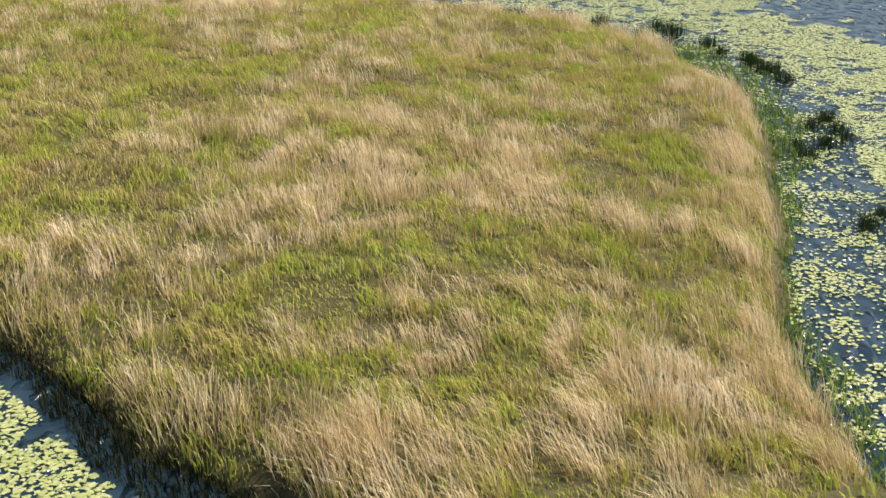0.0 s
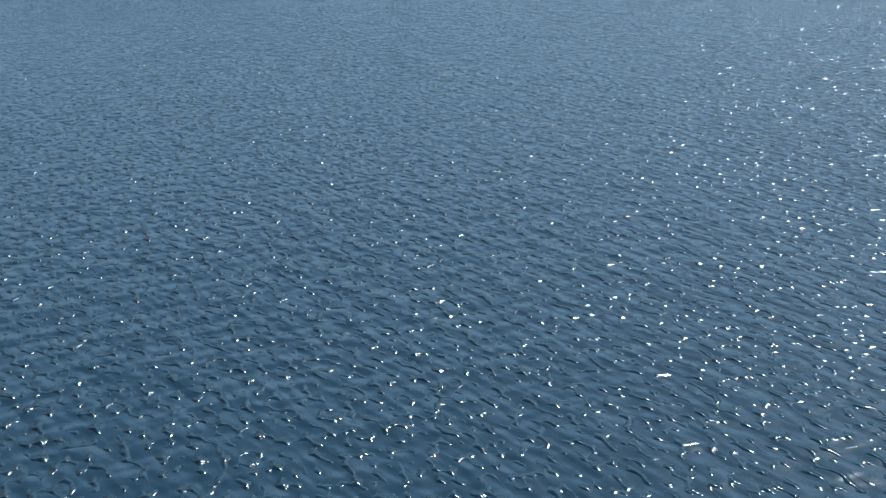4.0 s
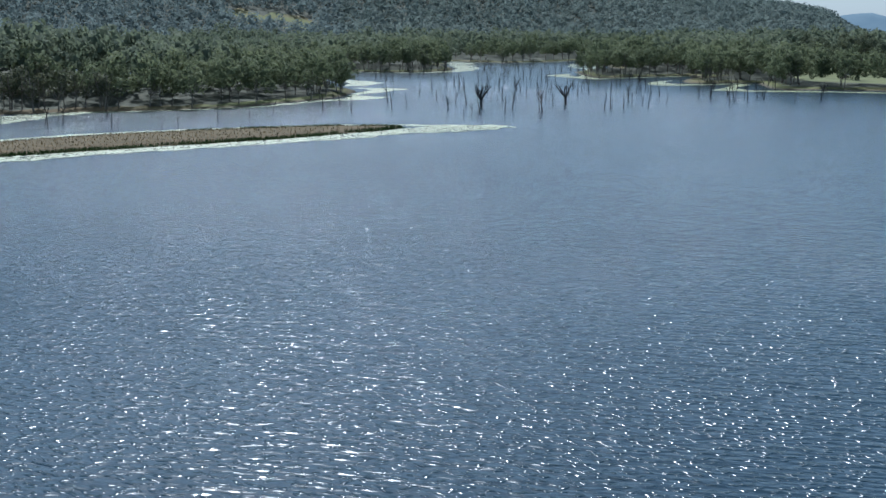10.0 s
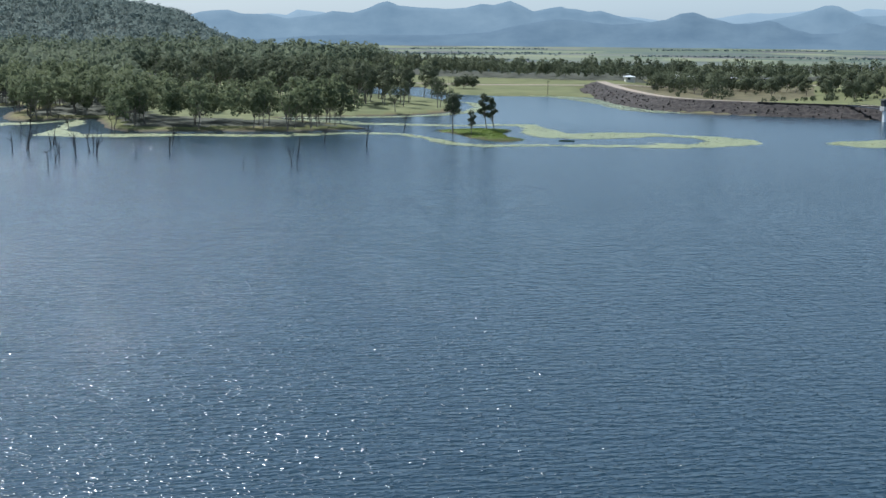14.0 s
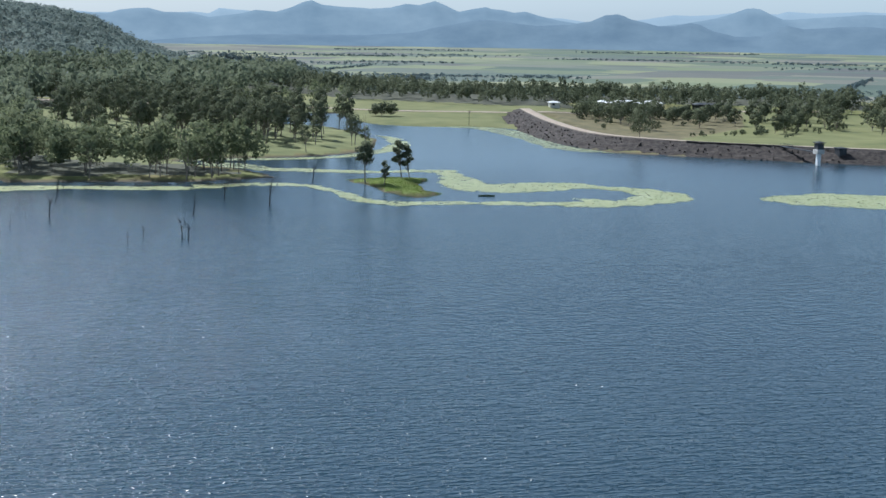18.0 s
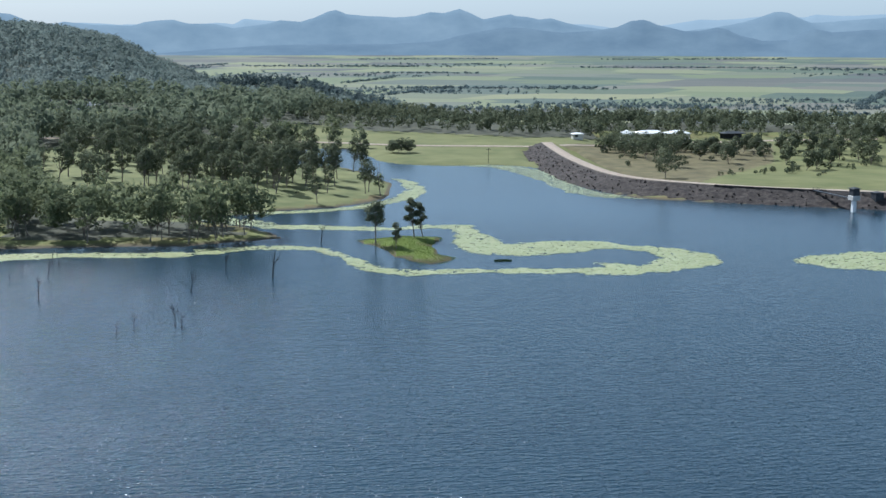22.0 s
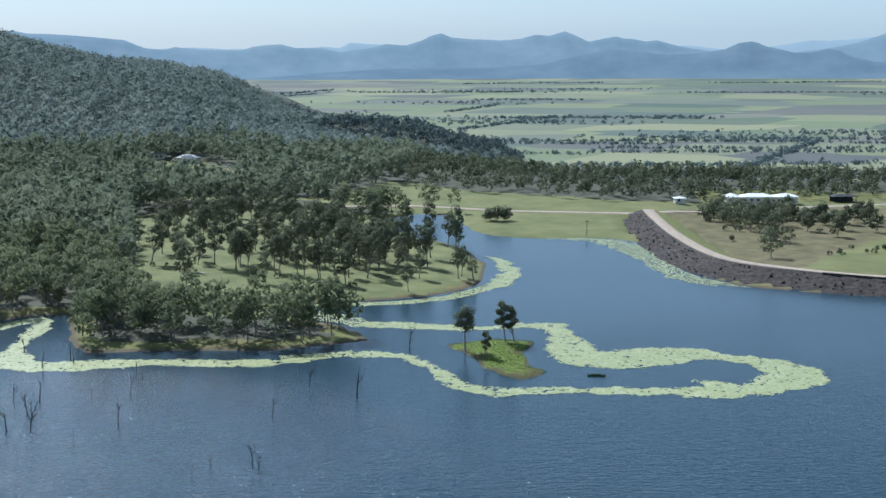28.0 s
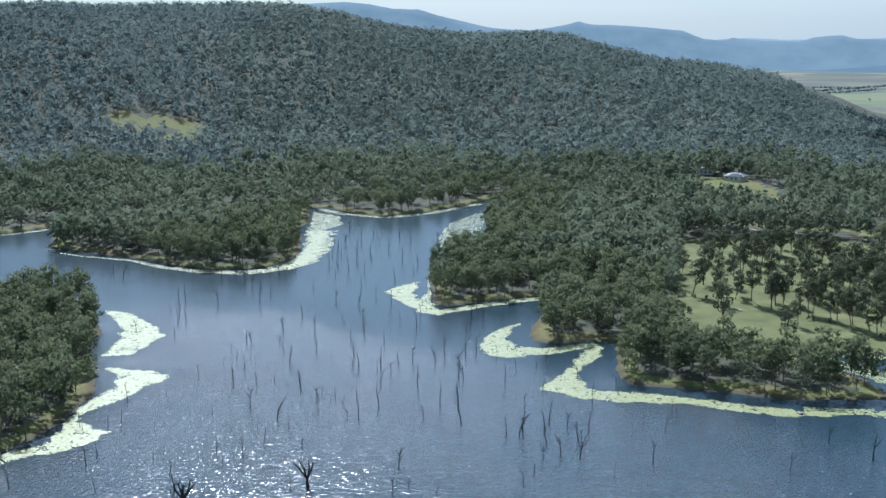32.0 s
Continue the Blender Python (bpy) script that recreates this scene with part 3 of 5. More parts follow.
def spread(protos, xy, rng, lo=0.75, hi=1.25, sink=0.2, zs=None, soft=False):
    """Many trees as one set of vertices and faces, from a few shapes turned and scaled."""
    V, F, N, n0 = [], [], [], 0
    which = rng.integers(0, len(protos), len(xy))
    zz = height(xy) if zs is None else zs
    for k, (pv, pf) in enumerate(protos):
        m = which == k
        if not m.any():
            continue
        q, z = xy[m], zz[m]
        if soft:
            pn, pf = crown_normals(pv, pf)
        a, s = rng.uniform(0, 2 * np.pi, len(q)), rng.uniform(lo, hi, len(q))
        h = s * rng.uniform(0.85, 1.15, len(q))
        c, sn = np.cos(a) * s, np.sin(a) * s
        X = pv[None, :, 0] * c[:, None] - pv[None, :, 1] * sn[:, None] + q[:, :1]
        Y = pv[None, :, 0] * sn[:, None] + pv[None, :, 1] * c[:, None] + q[:, 1:]
        Z = pv[None, :, 2] * h[:, None] + z[:, None] - sink
        V.append(np.stack([X, Y, Z], -1).reshape(-1, 3))
        F.append((pf[None] + (n0 + np.arange(len(q)) * len(pv))[:, None, None]).reshape(-1, pf.shape[1]))
        n0 += len(q) * len(pv)
        if soft:
            c, sn = np.cos(a)[:, None], np.sin(a)[:, None]
            N.append(np.stack([pn[None, :, 0] * c - pn[None, :, 1] * sn, pn[None, :, 0] * sn + pn[None, :, 1] * c, np.broadcast_to(pn[:, 2], X.shape)], -1).reshape(-1, 3))
    return (np.concatenate(V), np.concatenate(F), np.concatenate(N)) if soft else (np.concatenate(V), np.concatenate(F))


def jitter_grid(rng, x0, x1, y0, y1, step):
    gx_, gy_ = np.meshgrid(np.arange(x0, x1, step), np.arange(y0, y1, step))
    p = np.stack([gx_.ravel(), gy_.ravel()], 1)
    return p + rng.uniform(-0.5, 0.5, p.shape) * step * 1.5


def within(poly, p):
    return side(np.array(poly, dtype=float), p)


FIELD = [(-197, 592), (-158, 628), (-118, 632), (-75, 600), (-45, 560), (-30, 470), (-42, 426), (-60, 413), (-80, 398), (-95, 384), (-127, 392), (-152, 440), (-160, 480)]
ABUTMENT = [(-120, 650), (-94, 735), (-59, 700), (0, 672), (33, 652), (45, 640), (38, 560), (34, 530), (10, 547), (-28, 552), (-45, 600), (-50, 630), (-90, 640)]
PADDOCK = [(30, 652), (69, 660), (160, 690), (230, 640), (330, 420), (320, 366), (200, 412), (114, 440), (82, 446), (55, 470), (40, 540)]
HOUSE_CLEARING = [(-250, 760), (-258, 815), (-285, 850), (-240, 860), (-200, 790), (-170, 705), (-205, 712)]
HILL_CLEARING = [(-772, 800), (-737, 838), (-702, 812), (-726, 768)]
HILL_CLEARING_B = [(-714, 850), (-684, 822), (-676, 768), (-702, 790)]
ROAD_GAP = [(-240, 676), (-170, 668), (-60, 682), (40, 652), (40, 640), (-60, 668), (-170, 655), (-245, 662)]
DRY_SPIT = [(-272, -76), (-240, -84), (-190, -20), (-158, 108), (-180, 112), (-205, 80), (-222, 30), (-232, 8), (-250, -6), (-285, -30), (-300, -60)]
CAPE_OPEN = [(-228, -200), (-238, -255), (-252, -252), (-252, -215), (-248, -196), (-242, -188)]


def open_ground(p):
    d = np.full(len(p), -1e9)
    for poly in (FIELD, ABUTMENT, PADDOCK, HOUSE_CLEARING, HILL_CLEARING, HILL_CLEARING_B, ROAD_GAP, DRY_SPIT, CAPE_OPEN):
        d = np.maximum(d, within(poly, p))
    return d


# leaf litter under the trees
M_LITTER = plain("leaf_litter", (0.045, 0.05, 0.034), (0.095, 0.095, 0.062), 0.25, 0.95, 0, 0.1)
ground.data.materials.append(M_LITTER)
fc = np.zeros(len(ground.data.polygons) * 3)
ground.data.polygons.foreach_get("center", fc)
fc = fc.reshape(-1, 3)
litter = (fc[:, 2] > 0.8) & (open_ground(fc[:, :2].copy()) < 0) & (fc[:, 0] < 240) & ~((fc[:, 0] > 60) & (fc[:, 1] < 0)) & (side(ISLET, fc[:, :2].copy()) < -15)
litter |= (fc[:, 2] > -40) & (np.hypot(fc[:, 0], fc[:, 1]) > 900) & (fc[:, 1] > -600) & (within(HILL_CLEARING, fc[:, :2].copy()) < 0) & (within(HILL_CLEARING_B, fc[:, :2].copy()) < 0)
# thatch under the bank's grass, its colour darkened for shade between the tussocks
ground.data.materials.append(plain("shaded_straw_thatch", (0.045, 0.042, 0.015), (0.13, 0.108, 0.044), 1.8, 0.95, 0, 0.1))
kind_ = litter.astype(np.int32)
ground.data.materials.append(plain("rough_pasture", (0.085, 0.075, 0.034), (0.17, 0.145, 0.07), 0.12, 0.95, 0, 0.2))
crest_side = [(40, 619), (63, 641), (92, 653), (125, 658), (155, 650), (135, 562), (105, 515), (80, 467), (69, 473), (61, 509), (49, 567)]
ground.data.materials.append(plain("mown_grass", (0.10, 0.115, 0.037), (0.18, 0.18, 0.07), 0.06, 0.95, 0, 0.1))
kind_[(within(ABUTMENT, fc[:, :2].copy()) > -8) | ((within(PADDOCK, fc[:, :2].copy()) > -4) & (fc[:, 0] > 40))] = 4
ground.data.materials.append(plain("islet_sward", (0.085, 0.125, 0.02), (0.17, 0.21, 0.045), 0.5, 0.95, 0, 0.1))
ground.data.materials.append(plain("paddock_grass", (0.095, 0.112, 0.038), (0.185, 0.19, 0.074), 0.09, 0.95, 0, 0.1))
kind_[(within(FIELD, fc[:, :2].copy()) > -2) & (fc[:, 2] > 0.5)] = 6
kind_[(side(ISLET, fc[:, :2].copy()) > -1.5) & (fc[:, 2] > 0.3)] = 5
kind_[within(crest_side, fc[:, :2].copy()) > 0] = 3
kind_[(side(BANK, fc[:, :2].copy()) > -1)] = 2
ground.data.polygons.foreach_set("material_index", kind_)


def wood(name, label, p, protos, mat, rng, lo, hi):
    v, f, nrm = spread(protos, p, rng, lo, hi, soft=True)
    tagged(new(name, softened(mesh_of(name, v, f, [mat]), nrm)), label, "trees", kind="stuff")


rng = np.random.default_rng(7)
SHAPES = [gum_shape(rng, 12.5, 6.8, bare=0.28, clumps=10, per=26, size=0.5, dense=True, broad=0.75, loose=0.35) for _ in range(8)]
DEEPSHAPES = [gum_shape(rng, 12.0, 7.2, bare=0.25, clumps=8, per=8, size=0.88, dense=True, broad=0.85, loose=0.3) for _ in range(6)]
HILLSHAPES = [gum_shape(rng, 10.0, 9.0, bare=0.15, clumps=6, per=6, size=1.05, dense=True, broad=0.95, loose=0.22) for _ in range(6)]
PLAINSHAPES = [gum_shape(rng, 7.5, 11.0, bare=0.05, clumps=5, per=6, size=1.7, dense=True, broad=0.95, loose=0.22) for _ in range(3)]
# the lake's woods
p = jitter_grid(rng, -900, 240, -330, 1000, 5.9)
pr, pa = np.hypot(p[:, 0], p[:, 1]), np.degrees(np.arctan2(p[:, 0], p[:, 1] + 60))
d = inland(p)
seen = ((pa > -132) & (pa < -3) & (pr < 950 + 70 * fractal(p, 60.0, 77, 2))) | ((pa >= -3) & (p[:, 1] > 660) & (pr < 860))
keep = seen & (d > 2.0) & (open_ground(p) < -2.0) & (p[:, 0] > -900)
keep &= ~((p[:, 0] > -60) & (p[:, 1] < 640) & (p[:, 1] > 340) & (side(ISLET, p) > -20))
keep &= ~((p[:, 0] > 30) & (p[:, 1] < 300))
p, d = p[keep], d[keep]
thin = ((np.hypot(p[:, 0], p[:, 1]) > 680) | (p[:, 0] < -520)) & (rng.uniform(size=len(p)) < 0.48)
p, d = p[~thin], d[~thin]
low = (p[:, 0] > -95) & (p[:, 1] > 655)
wood("back_woods", "low line of trees behind the house and dam", p[low], [q[1] for q in DEEPSHAPES], M_FIELDTREE, rng, 0.42, 0.88)
p, d = p[~low], d[~low]
far_west = (p[:, 0] < -235) & (p[:, 1] < 130)
WESTSHAPES = [gum_shape(rng, 12.0, 6.4, bare=0.3, clumps=10, per=13, size=0.58, dense=True, broad=0.8, loose=0.35) for _ in range(6)]
M_WESTGUM = leafy("western_gum_leaves", (0.05, 0.06, 0.036), (0.15, 0.152, 0.092), 0.16, 0.4, 0.015, 0.5)
near_ = far_west & (d < 75)
wood("west_shore_forest", "dark olive gum forest behind the dry spit", p[near_], [q[1] for q in WESTSHAPES], M_WESTGUM, rng, 0.55, 1.0)
wood("west_deep_forest", "dark olive gum forest climbing from the western shore", p[far_west & ~near_], [q[1] for q in DEEPSHAPES], M_WESTGUM, rng, 0.55, 1.0)
edge_west = p[far_west & (d < 16)]
p, d = p[~far_west], d[~far_west]
front = (d < 42) & (p[:, 0] > -430)
wood("forest", "dense grey-green gum forest on the lake shores", p[front], [q[1] for q in SHAPES], M_GUM, rng, 0.62, 1.3)
# colours lie between the shore gums and the hazed hill leaves
wood("deep_forest", "dense grey-green gum forest behind the shores", p[~front], [q[1] for q in DEEPSHAPES], leafy("deep_gum_leaves", (0.09, 0.118, 0.078), (0.235, 0.262, 0.172), 0.14, 0.45, 0.012, 0.55), rng, 0.7, 1.45)
edge = p[(d < 16)]
edge = np.concatenate([edge[rng.uniform(size=len(edge)) < 0.6], edge_west])
wv3, wf3 = spread([s[0] for s in SHAPES], edge, rng, 0.8, 1.1)
tagged(new("forest_trunks", mesh_of("forest_trunks", wv3, wf3, [M_BARK], True)), "pale trunks along the forest edge", "trees", kind="stuff")
# the hills
p = jitter_grid(rng, -2100, 260, -500, 2100, 8.6)
pr, pa = np.hypot(p[:, 0], p[:, 1]), np.degrees(np.arctan2(p[:, 0], p[:, 1]))
top = np.interp(pa, HEADINGS, RIDGE)
keep = (pr > 915 + 70 * fractal(p, 60.0, 77, 2)) & (pr < 1850) & (pa > -68) & (pa < 3) & (within(HILL_CLEARING, p) < -3) & (within(HILL_CLEARING_B, p) < -3)
p = p[keep]
zz = height(p)
keep = zz > -54
p, zz = p[keep], zz[keep]
qa, qr = np.degrees(np.arctan2(p[:, 0], p[:, 1])), np.hypot(p[:, 0], p[:, 1])
spur_ = (qa > -11 + 1.6 * fractal(p, 70.0, 163, 3)) & (qa < -1) & (qr > 1150 + 90 * fractal(p, 90.0, 167, 3))
# the spur's backlit, shaded side is put into a darker leaf colour
M_SPUR_SHADE = leafy("shaded_spur_leaves", (0.055, 0.08, 0.082), (0.125, 0.16, 0.155), 0.1, 0.35, 0.01, 0.5)
wood("spur_forest", "gum forest on the spur behind the hill, leaves coloured dark for shade", p[spur_], [s[1] for s in HILLSHAPES], M_SPUR_SHADE, rng, 0.75, 1.4)
keep = ~spur_
west_ = keep & (qa < -38 + 3 * fractal(p, 120.0, 169, 3))
# western hills: a little more haze in the leaf colour
M_WEST_HAZE = leafy("hazed_west_hill_leaves", (0.11, 0.15, 0.148), (0.245, 0.29, 0.275), 0.05, 0.5, 0.006, 0.4)
wood("west_hill_forest", "gum forest on the western hills, leaves coloured blue-grey as by haze", p[west_], [s[1] for s in HILLSHAPES], M_WEST_HAZE, rng, 0.75, 1.4)
keep &= ~west_
wood("hill_forest", "gum forest covering the hills, leaves coloured blue-green as by haze", p[keep], [s[1] for s in HILLSHAPES], M_HILL_HAZE, rng, 0.75, 1.4)

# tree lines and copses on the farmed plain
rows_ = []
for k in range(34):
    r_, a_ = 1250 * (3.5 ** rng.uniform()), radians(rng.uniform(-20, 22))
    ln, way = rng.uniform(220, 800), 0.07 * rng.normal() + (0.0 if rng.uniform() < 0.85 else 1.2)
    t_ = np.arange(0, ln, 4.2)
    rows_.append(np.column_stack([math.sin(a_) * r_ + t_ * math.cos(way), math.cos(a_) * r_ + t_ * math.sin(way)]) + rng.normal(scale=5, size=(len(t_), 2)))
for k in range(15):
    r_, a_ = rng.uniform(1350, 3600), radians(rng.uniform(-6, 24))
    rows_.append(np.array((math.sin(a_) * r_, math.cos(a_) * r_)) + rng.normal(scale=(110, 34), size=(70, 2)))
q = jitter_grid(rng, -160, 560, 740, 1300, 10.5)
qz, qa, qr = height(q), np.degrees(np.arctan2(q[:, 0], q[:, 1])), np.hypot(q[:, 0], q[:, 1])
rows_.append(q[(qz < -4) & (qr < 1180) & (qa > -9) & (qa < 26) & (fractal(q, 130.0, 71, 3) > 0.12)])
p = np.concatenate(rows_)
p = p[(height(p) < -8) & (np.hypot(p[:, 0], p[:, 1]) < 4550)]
# distance haze is put into the blue-grey leaf colour
wood("plain_trees", "tree lines between the fields of the plain", p, [q_[1] for q_ in PLAINSHAPES], leafy("hazed_plain_tree_leaves", (0.10, 0.14, 0.148), (0.165, 0.205, 0.208), 0.12, 0.45, 0.006, 0.4), rng, 0.32, 0.7)

# single trees: field, island, spit
FIELD_SET = [gum_thing(rng, "gum_tree", 13.5, 6.6, "open-crowned gum tree standing in the grassy paddock", "paddock trees", -60 - 6 * k, 470 + 9 * k, 40 * k, M_FIELDTREE,
                       bare=0.30, clumps=13, per=44, size=0.45, dense=True, broad=0.65, loose=0.35) for k in range(5)]
p = jitter_grid(rng, -200, -20, 380, 640, 8.5)
grove = [(-152, 455), (-172, 560), (-150, 600), (-70, 590), (-45, 548), (-30, 490), (-34, 445), (-48, 424), (-66, 434), (-95, 452), (-142, 458)]
g = within(grove, p)
okay = (within(FIELD, p) > -3) & (inland(p) > 3) & ((g > 0) | (rng.uniform(size=len(p)) < 0.16))
okay &= rng.uniform(size=len(p)) < np.where(fractal(p, 30.0, 83, 2) > -0.1, 0.8, 0.2)
p = p[okay]
for x, y in p[:170]:
    z = float(height(np.array([[x, y]]))[0])
    s = rng.uniform(0.72, 1.2)
    m = pose(x, y, z, 0, 0, rng.uniform(0, 360)) @ Matrix.Diagonal((s * rng.uniform(0.75, 1.0), s * 0.9, s * rng.uniform(0.95, 1.2), 1))
    copy_thing(FIELD_SET[rng.integers(0, 5)], m).matrix_basis = m
# island
gum_thing(rng, "gum_tree", 12.5, 7.5, "tall gum with a bare lower trunk on the grassy islet", "islet trees", -26.4, 349.1, 10, M_FIELDTREE, bare=0.42, clumps=13, per=90, size=0.40)
gum_thing(rng, "gum_tree", 11.8, 4.8, "slender gum of a close pair on the grassy islet", "islet trees", -15.8, 359.1, 80, M_FIELDTREE, bare=0.28, clumps=12, per=80, size=0.38)
gum_thing(rng, "gum_tree", 10.6, 4.8, "slender gum of a close pair on the grassy islet", "islet trees", -13.4, 360.1, 170, M_FIELDTREE, bare=0.25, clumps=12, per=80, size=0.38)
gum_thing(rng, "gum_tree", 7.6, 3.4, "small crooked gum on the grassy islet", "islet trees", -20.3, 340.8, 250, M_FIELDTREE, bare=0.2, clumps=9, per=50, size=0.34)
# spit
M_PAPERBARK = leafy("paperbark_leaves", (0.055, 0.065, 0.036), (0.17, 0.18, 0.105), 0.3, 0.35, 0.1, 0.4)
SPIT = [(-268, -47, 9), (-261, -45, 10), (-266, -33, 9), (-241, -35, 13), (-231, -38, 7), (-247, -20, 9), (-228, -28, 8), (-225, -15, 8.5), (-213, -17, 6), (-203, -19, 8.5),
        (-203, -8, 7), (-202, -5, 8), (-203, 8, 6.5), (-195, 5, 8), (-281, -58, 8), (-256, -58, 7), (-276, -45, 10), (-252, -40, 9), (-236, -8, 8), (-245, -30, 8)]
for k, (x, y, tall) in enumerate(SPIT):
    gum_thing(rng, "paperbark_tree", tall * 1.38, tall * (0.42 if tall > 12 else 0.66), "round-crowned paperbark on the dry grassy spit", "spit trees", x, y, 37 * k, M_PAPERBARK,
              bare=0.34, clumps=10, per=80, size=0.42, dense=True, broad=0.7, loose=0.35)
gum_thing(rng, "gum_tree", 23.0, 10.0, "tall sparse gum rising above the western shore woods", "", -293.5, -158, 20, M_FIELDTREE, bare=0.45, clumps=11, per=40, size=0.55)
# paddock beyond the dam
for k, (x, y, tall) in enumerate([(65, 607, 13), (70, 621, 13), (74, 596, 13), (78, 587, 13), (81, 576, 13), (83, 566, 13), (90, 598, 13), (87, 548, 13), (97, 590, 13), (103, 611, 13), (79, 505, 13), (105, 611, 9), (107, 600, 9), (114, 612, 9), (105, 576, 9), (116, 594, 9), (123, 604, 9), (126, 596, 9), (115, 560, 9), (135, 615, 9), (140, 616, 9), (74, 634, 13), (80, 625, 13), (84, 616, 13), (91, 616, 13), (96, 627, 13), (118, 622, 9), (107, 638, 13), (73, 608, 13), (86, 601, 13), (98, 612, 13), (122, 628, 9), (131, 606, 9), (133, 594, 9), (149, 609, 9), (151, 596, 9), (159, 619, 9), (164, 606, 9), (167, 598, 9), (141, 530, 9), (146, 534, 9), (156, 549, 9), (139, 556, 9), (134, 574, 9), (110, 608, 9), (120, 580, 9), (163, 608, 11), (157, 564, 11), (175, 622, 11), (168, 576, 11), (183, 611, 11), (173, 564, 11), (190, 645, 11), (186, 594, 11), (192, 556, 11), (187, 529, 11), (203, 597, 11), (216, 617, 11), (202, 568, 11), (174, 642, 11), (198, 643, 11), (210, 663, 11), (216, 664, 11), (206, 680, 11), (173, 603, 11), (167, 647, 11), (154, 619, 11), (175, 554, 11), (-31, 597, 11), (-27, 599, 10), (-34, 600, 9)]):
    gum_thing(rng, "gum_tree", tall * (0.62 if y > 585 and x < 125 else 0.95), tall * 0.72, "dark bushy tree in the paddock behind the dam", "paddock trees behind the dam", x, y, 53 * k, M_FIELDTREE, bare=0.12, clumps=9, per=52, size=0.5, dense=True, broad=0.7, loose=0.35)


SHRUBS = [gum_shape(rng, 2.2, 3.0, bare=0.08, clumps=5, per=30, size=0.32, dense=True)[1] for _ in range(4)]
SHRUBS = [mesh_of("shrub", v_, f_, [M_FIELDTREE]) for v_, f_ in SHRUBS]
q = np.column_stack([rng.uniform(62, 200, 240), rng.uniform(470, 640, 240)])
q = q[(within(PADDOCK, q) > 6) & (fractal(q, 26.0, 151, 2) > 0.0) & (q[:, 1] > 505 - (q[:, 0] - 60) * 0.12)]
q = np.concatenate([q, np.column_stack([rng.uniform(-190, -60, 34), rng.uniform(400, 600, 34)])])
for k, (x, y) in enumerate(q[inland(q) > 4]):
    ob = new("shrub", SHRUBS[k % 4])
    s_ = rng.uniform(0.45, 1.25)
    ob.matrix_world = pose(x, y, float(height(np.array([[x, y]]))[0]), 0, 0, 41 * k) @ Matrix.Diagonal((s_, s_, s_, 1))
    tagged(ob, "low dark shrub in rough pasture", "shrub", "pasture shrubs")


# ---- drowned trees ----
def drowned_shape(rng, tall, arms):
    """A dead trunk that leans and forks, with broken limbs."""
    pts = [np.array((0, 0, -1.2))]
    lean = rng.normal(scale=0.10, size=2)
    n = 4
    for k in range(n):
        lean = lean + rng.normal(scale=0.07, size=2)
        pts.append(pts[-1] + np.array((lean[0], lean[1], 1)) * (tall + 1.2) / n)
    r = 0.13 + tall * 0.016
    segs = [(pts[k], pts[k + 1], r * (1 - 0.2 * k), r * (1 - 0.2 * (k + 1))) for k in range(n)]
    for _ in range(arms):
        f = rng.uniform(1.6, n - 0.2)
        k = int(f)
        a = pts[k] + (pts[min(k + 1, n)] - pts[k]) * (f - k)
        ang, up, ln = rng.uniform(0, 6.28), rng.uniform(0.4, 1.3), tall * rng.uniform(0.14, 0.36)
        b = a + np.array((math.cos(ang), math.sin(ang), up)) * ln * 0.6
        c = b + np.array((math.cos(ang + 0.6), math.sin(ang + 0.6), up + 0.8)) * ln * 0.4
        segs += [(a, b, r * 0.45, r * 0.3), (b, c, r * 0.3, r * 0.08)]
    return rods(rng, segs, 5)


def branching_shape(rng, tall):
    """A stout dead tree: a short bole that parts into spreading, crooked limbs."""
    bole = np.array((0.15, -0.1, tall * 0.3))
    segs = [((0, 0, -1.2), bole, 0.42, 0.32)]
    for k in range(6):
        a = k * 1.05 + rng.uniform(-0.3, 0.3)
        wide = rng.uniform(0.35, 0.95)
        b = bole + np.array((math.cos(a) * wide, math.sin(a) * wide, rng.uniform(0.6, 1.1))) * tall * 0.27
        c = b + np.array((math.cos(a + 0.7) * wide * 0.7, math.sin(a + 0.7) * wide * 0.7, rng.uniform(0.5, 1.2))) * tall * 0.24
        segs += [(bole - (0, 0, rng.uniform(0, 0.9)), b, 0.24, 0.17), (b, c, 0.17, 0.07)]
        for _ in range(2):
            e = b + (c - b) * rng.uniform(0.1, 0.8)
            w = np.array((rng.normal(), rng.normal(), rng.uniform(0.3, 1.2)))
            segs.append((e, e + w / np.linalg.norm(w) * tall * rng.uniform(0.1, 0.2), 0.09, 0.03))
    return rods(rng, segs, 6)


def drowned(name, label, x, y, me, turn, s, group):
    ob = new(name, me)
    ob.matrix_world = pose(x, y, 0, 0, 0, turn) @ Matrix.Diagonal((s, s, s, 1))
    return tagged(ob, label, "dead tree", group)


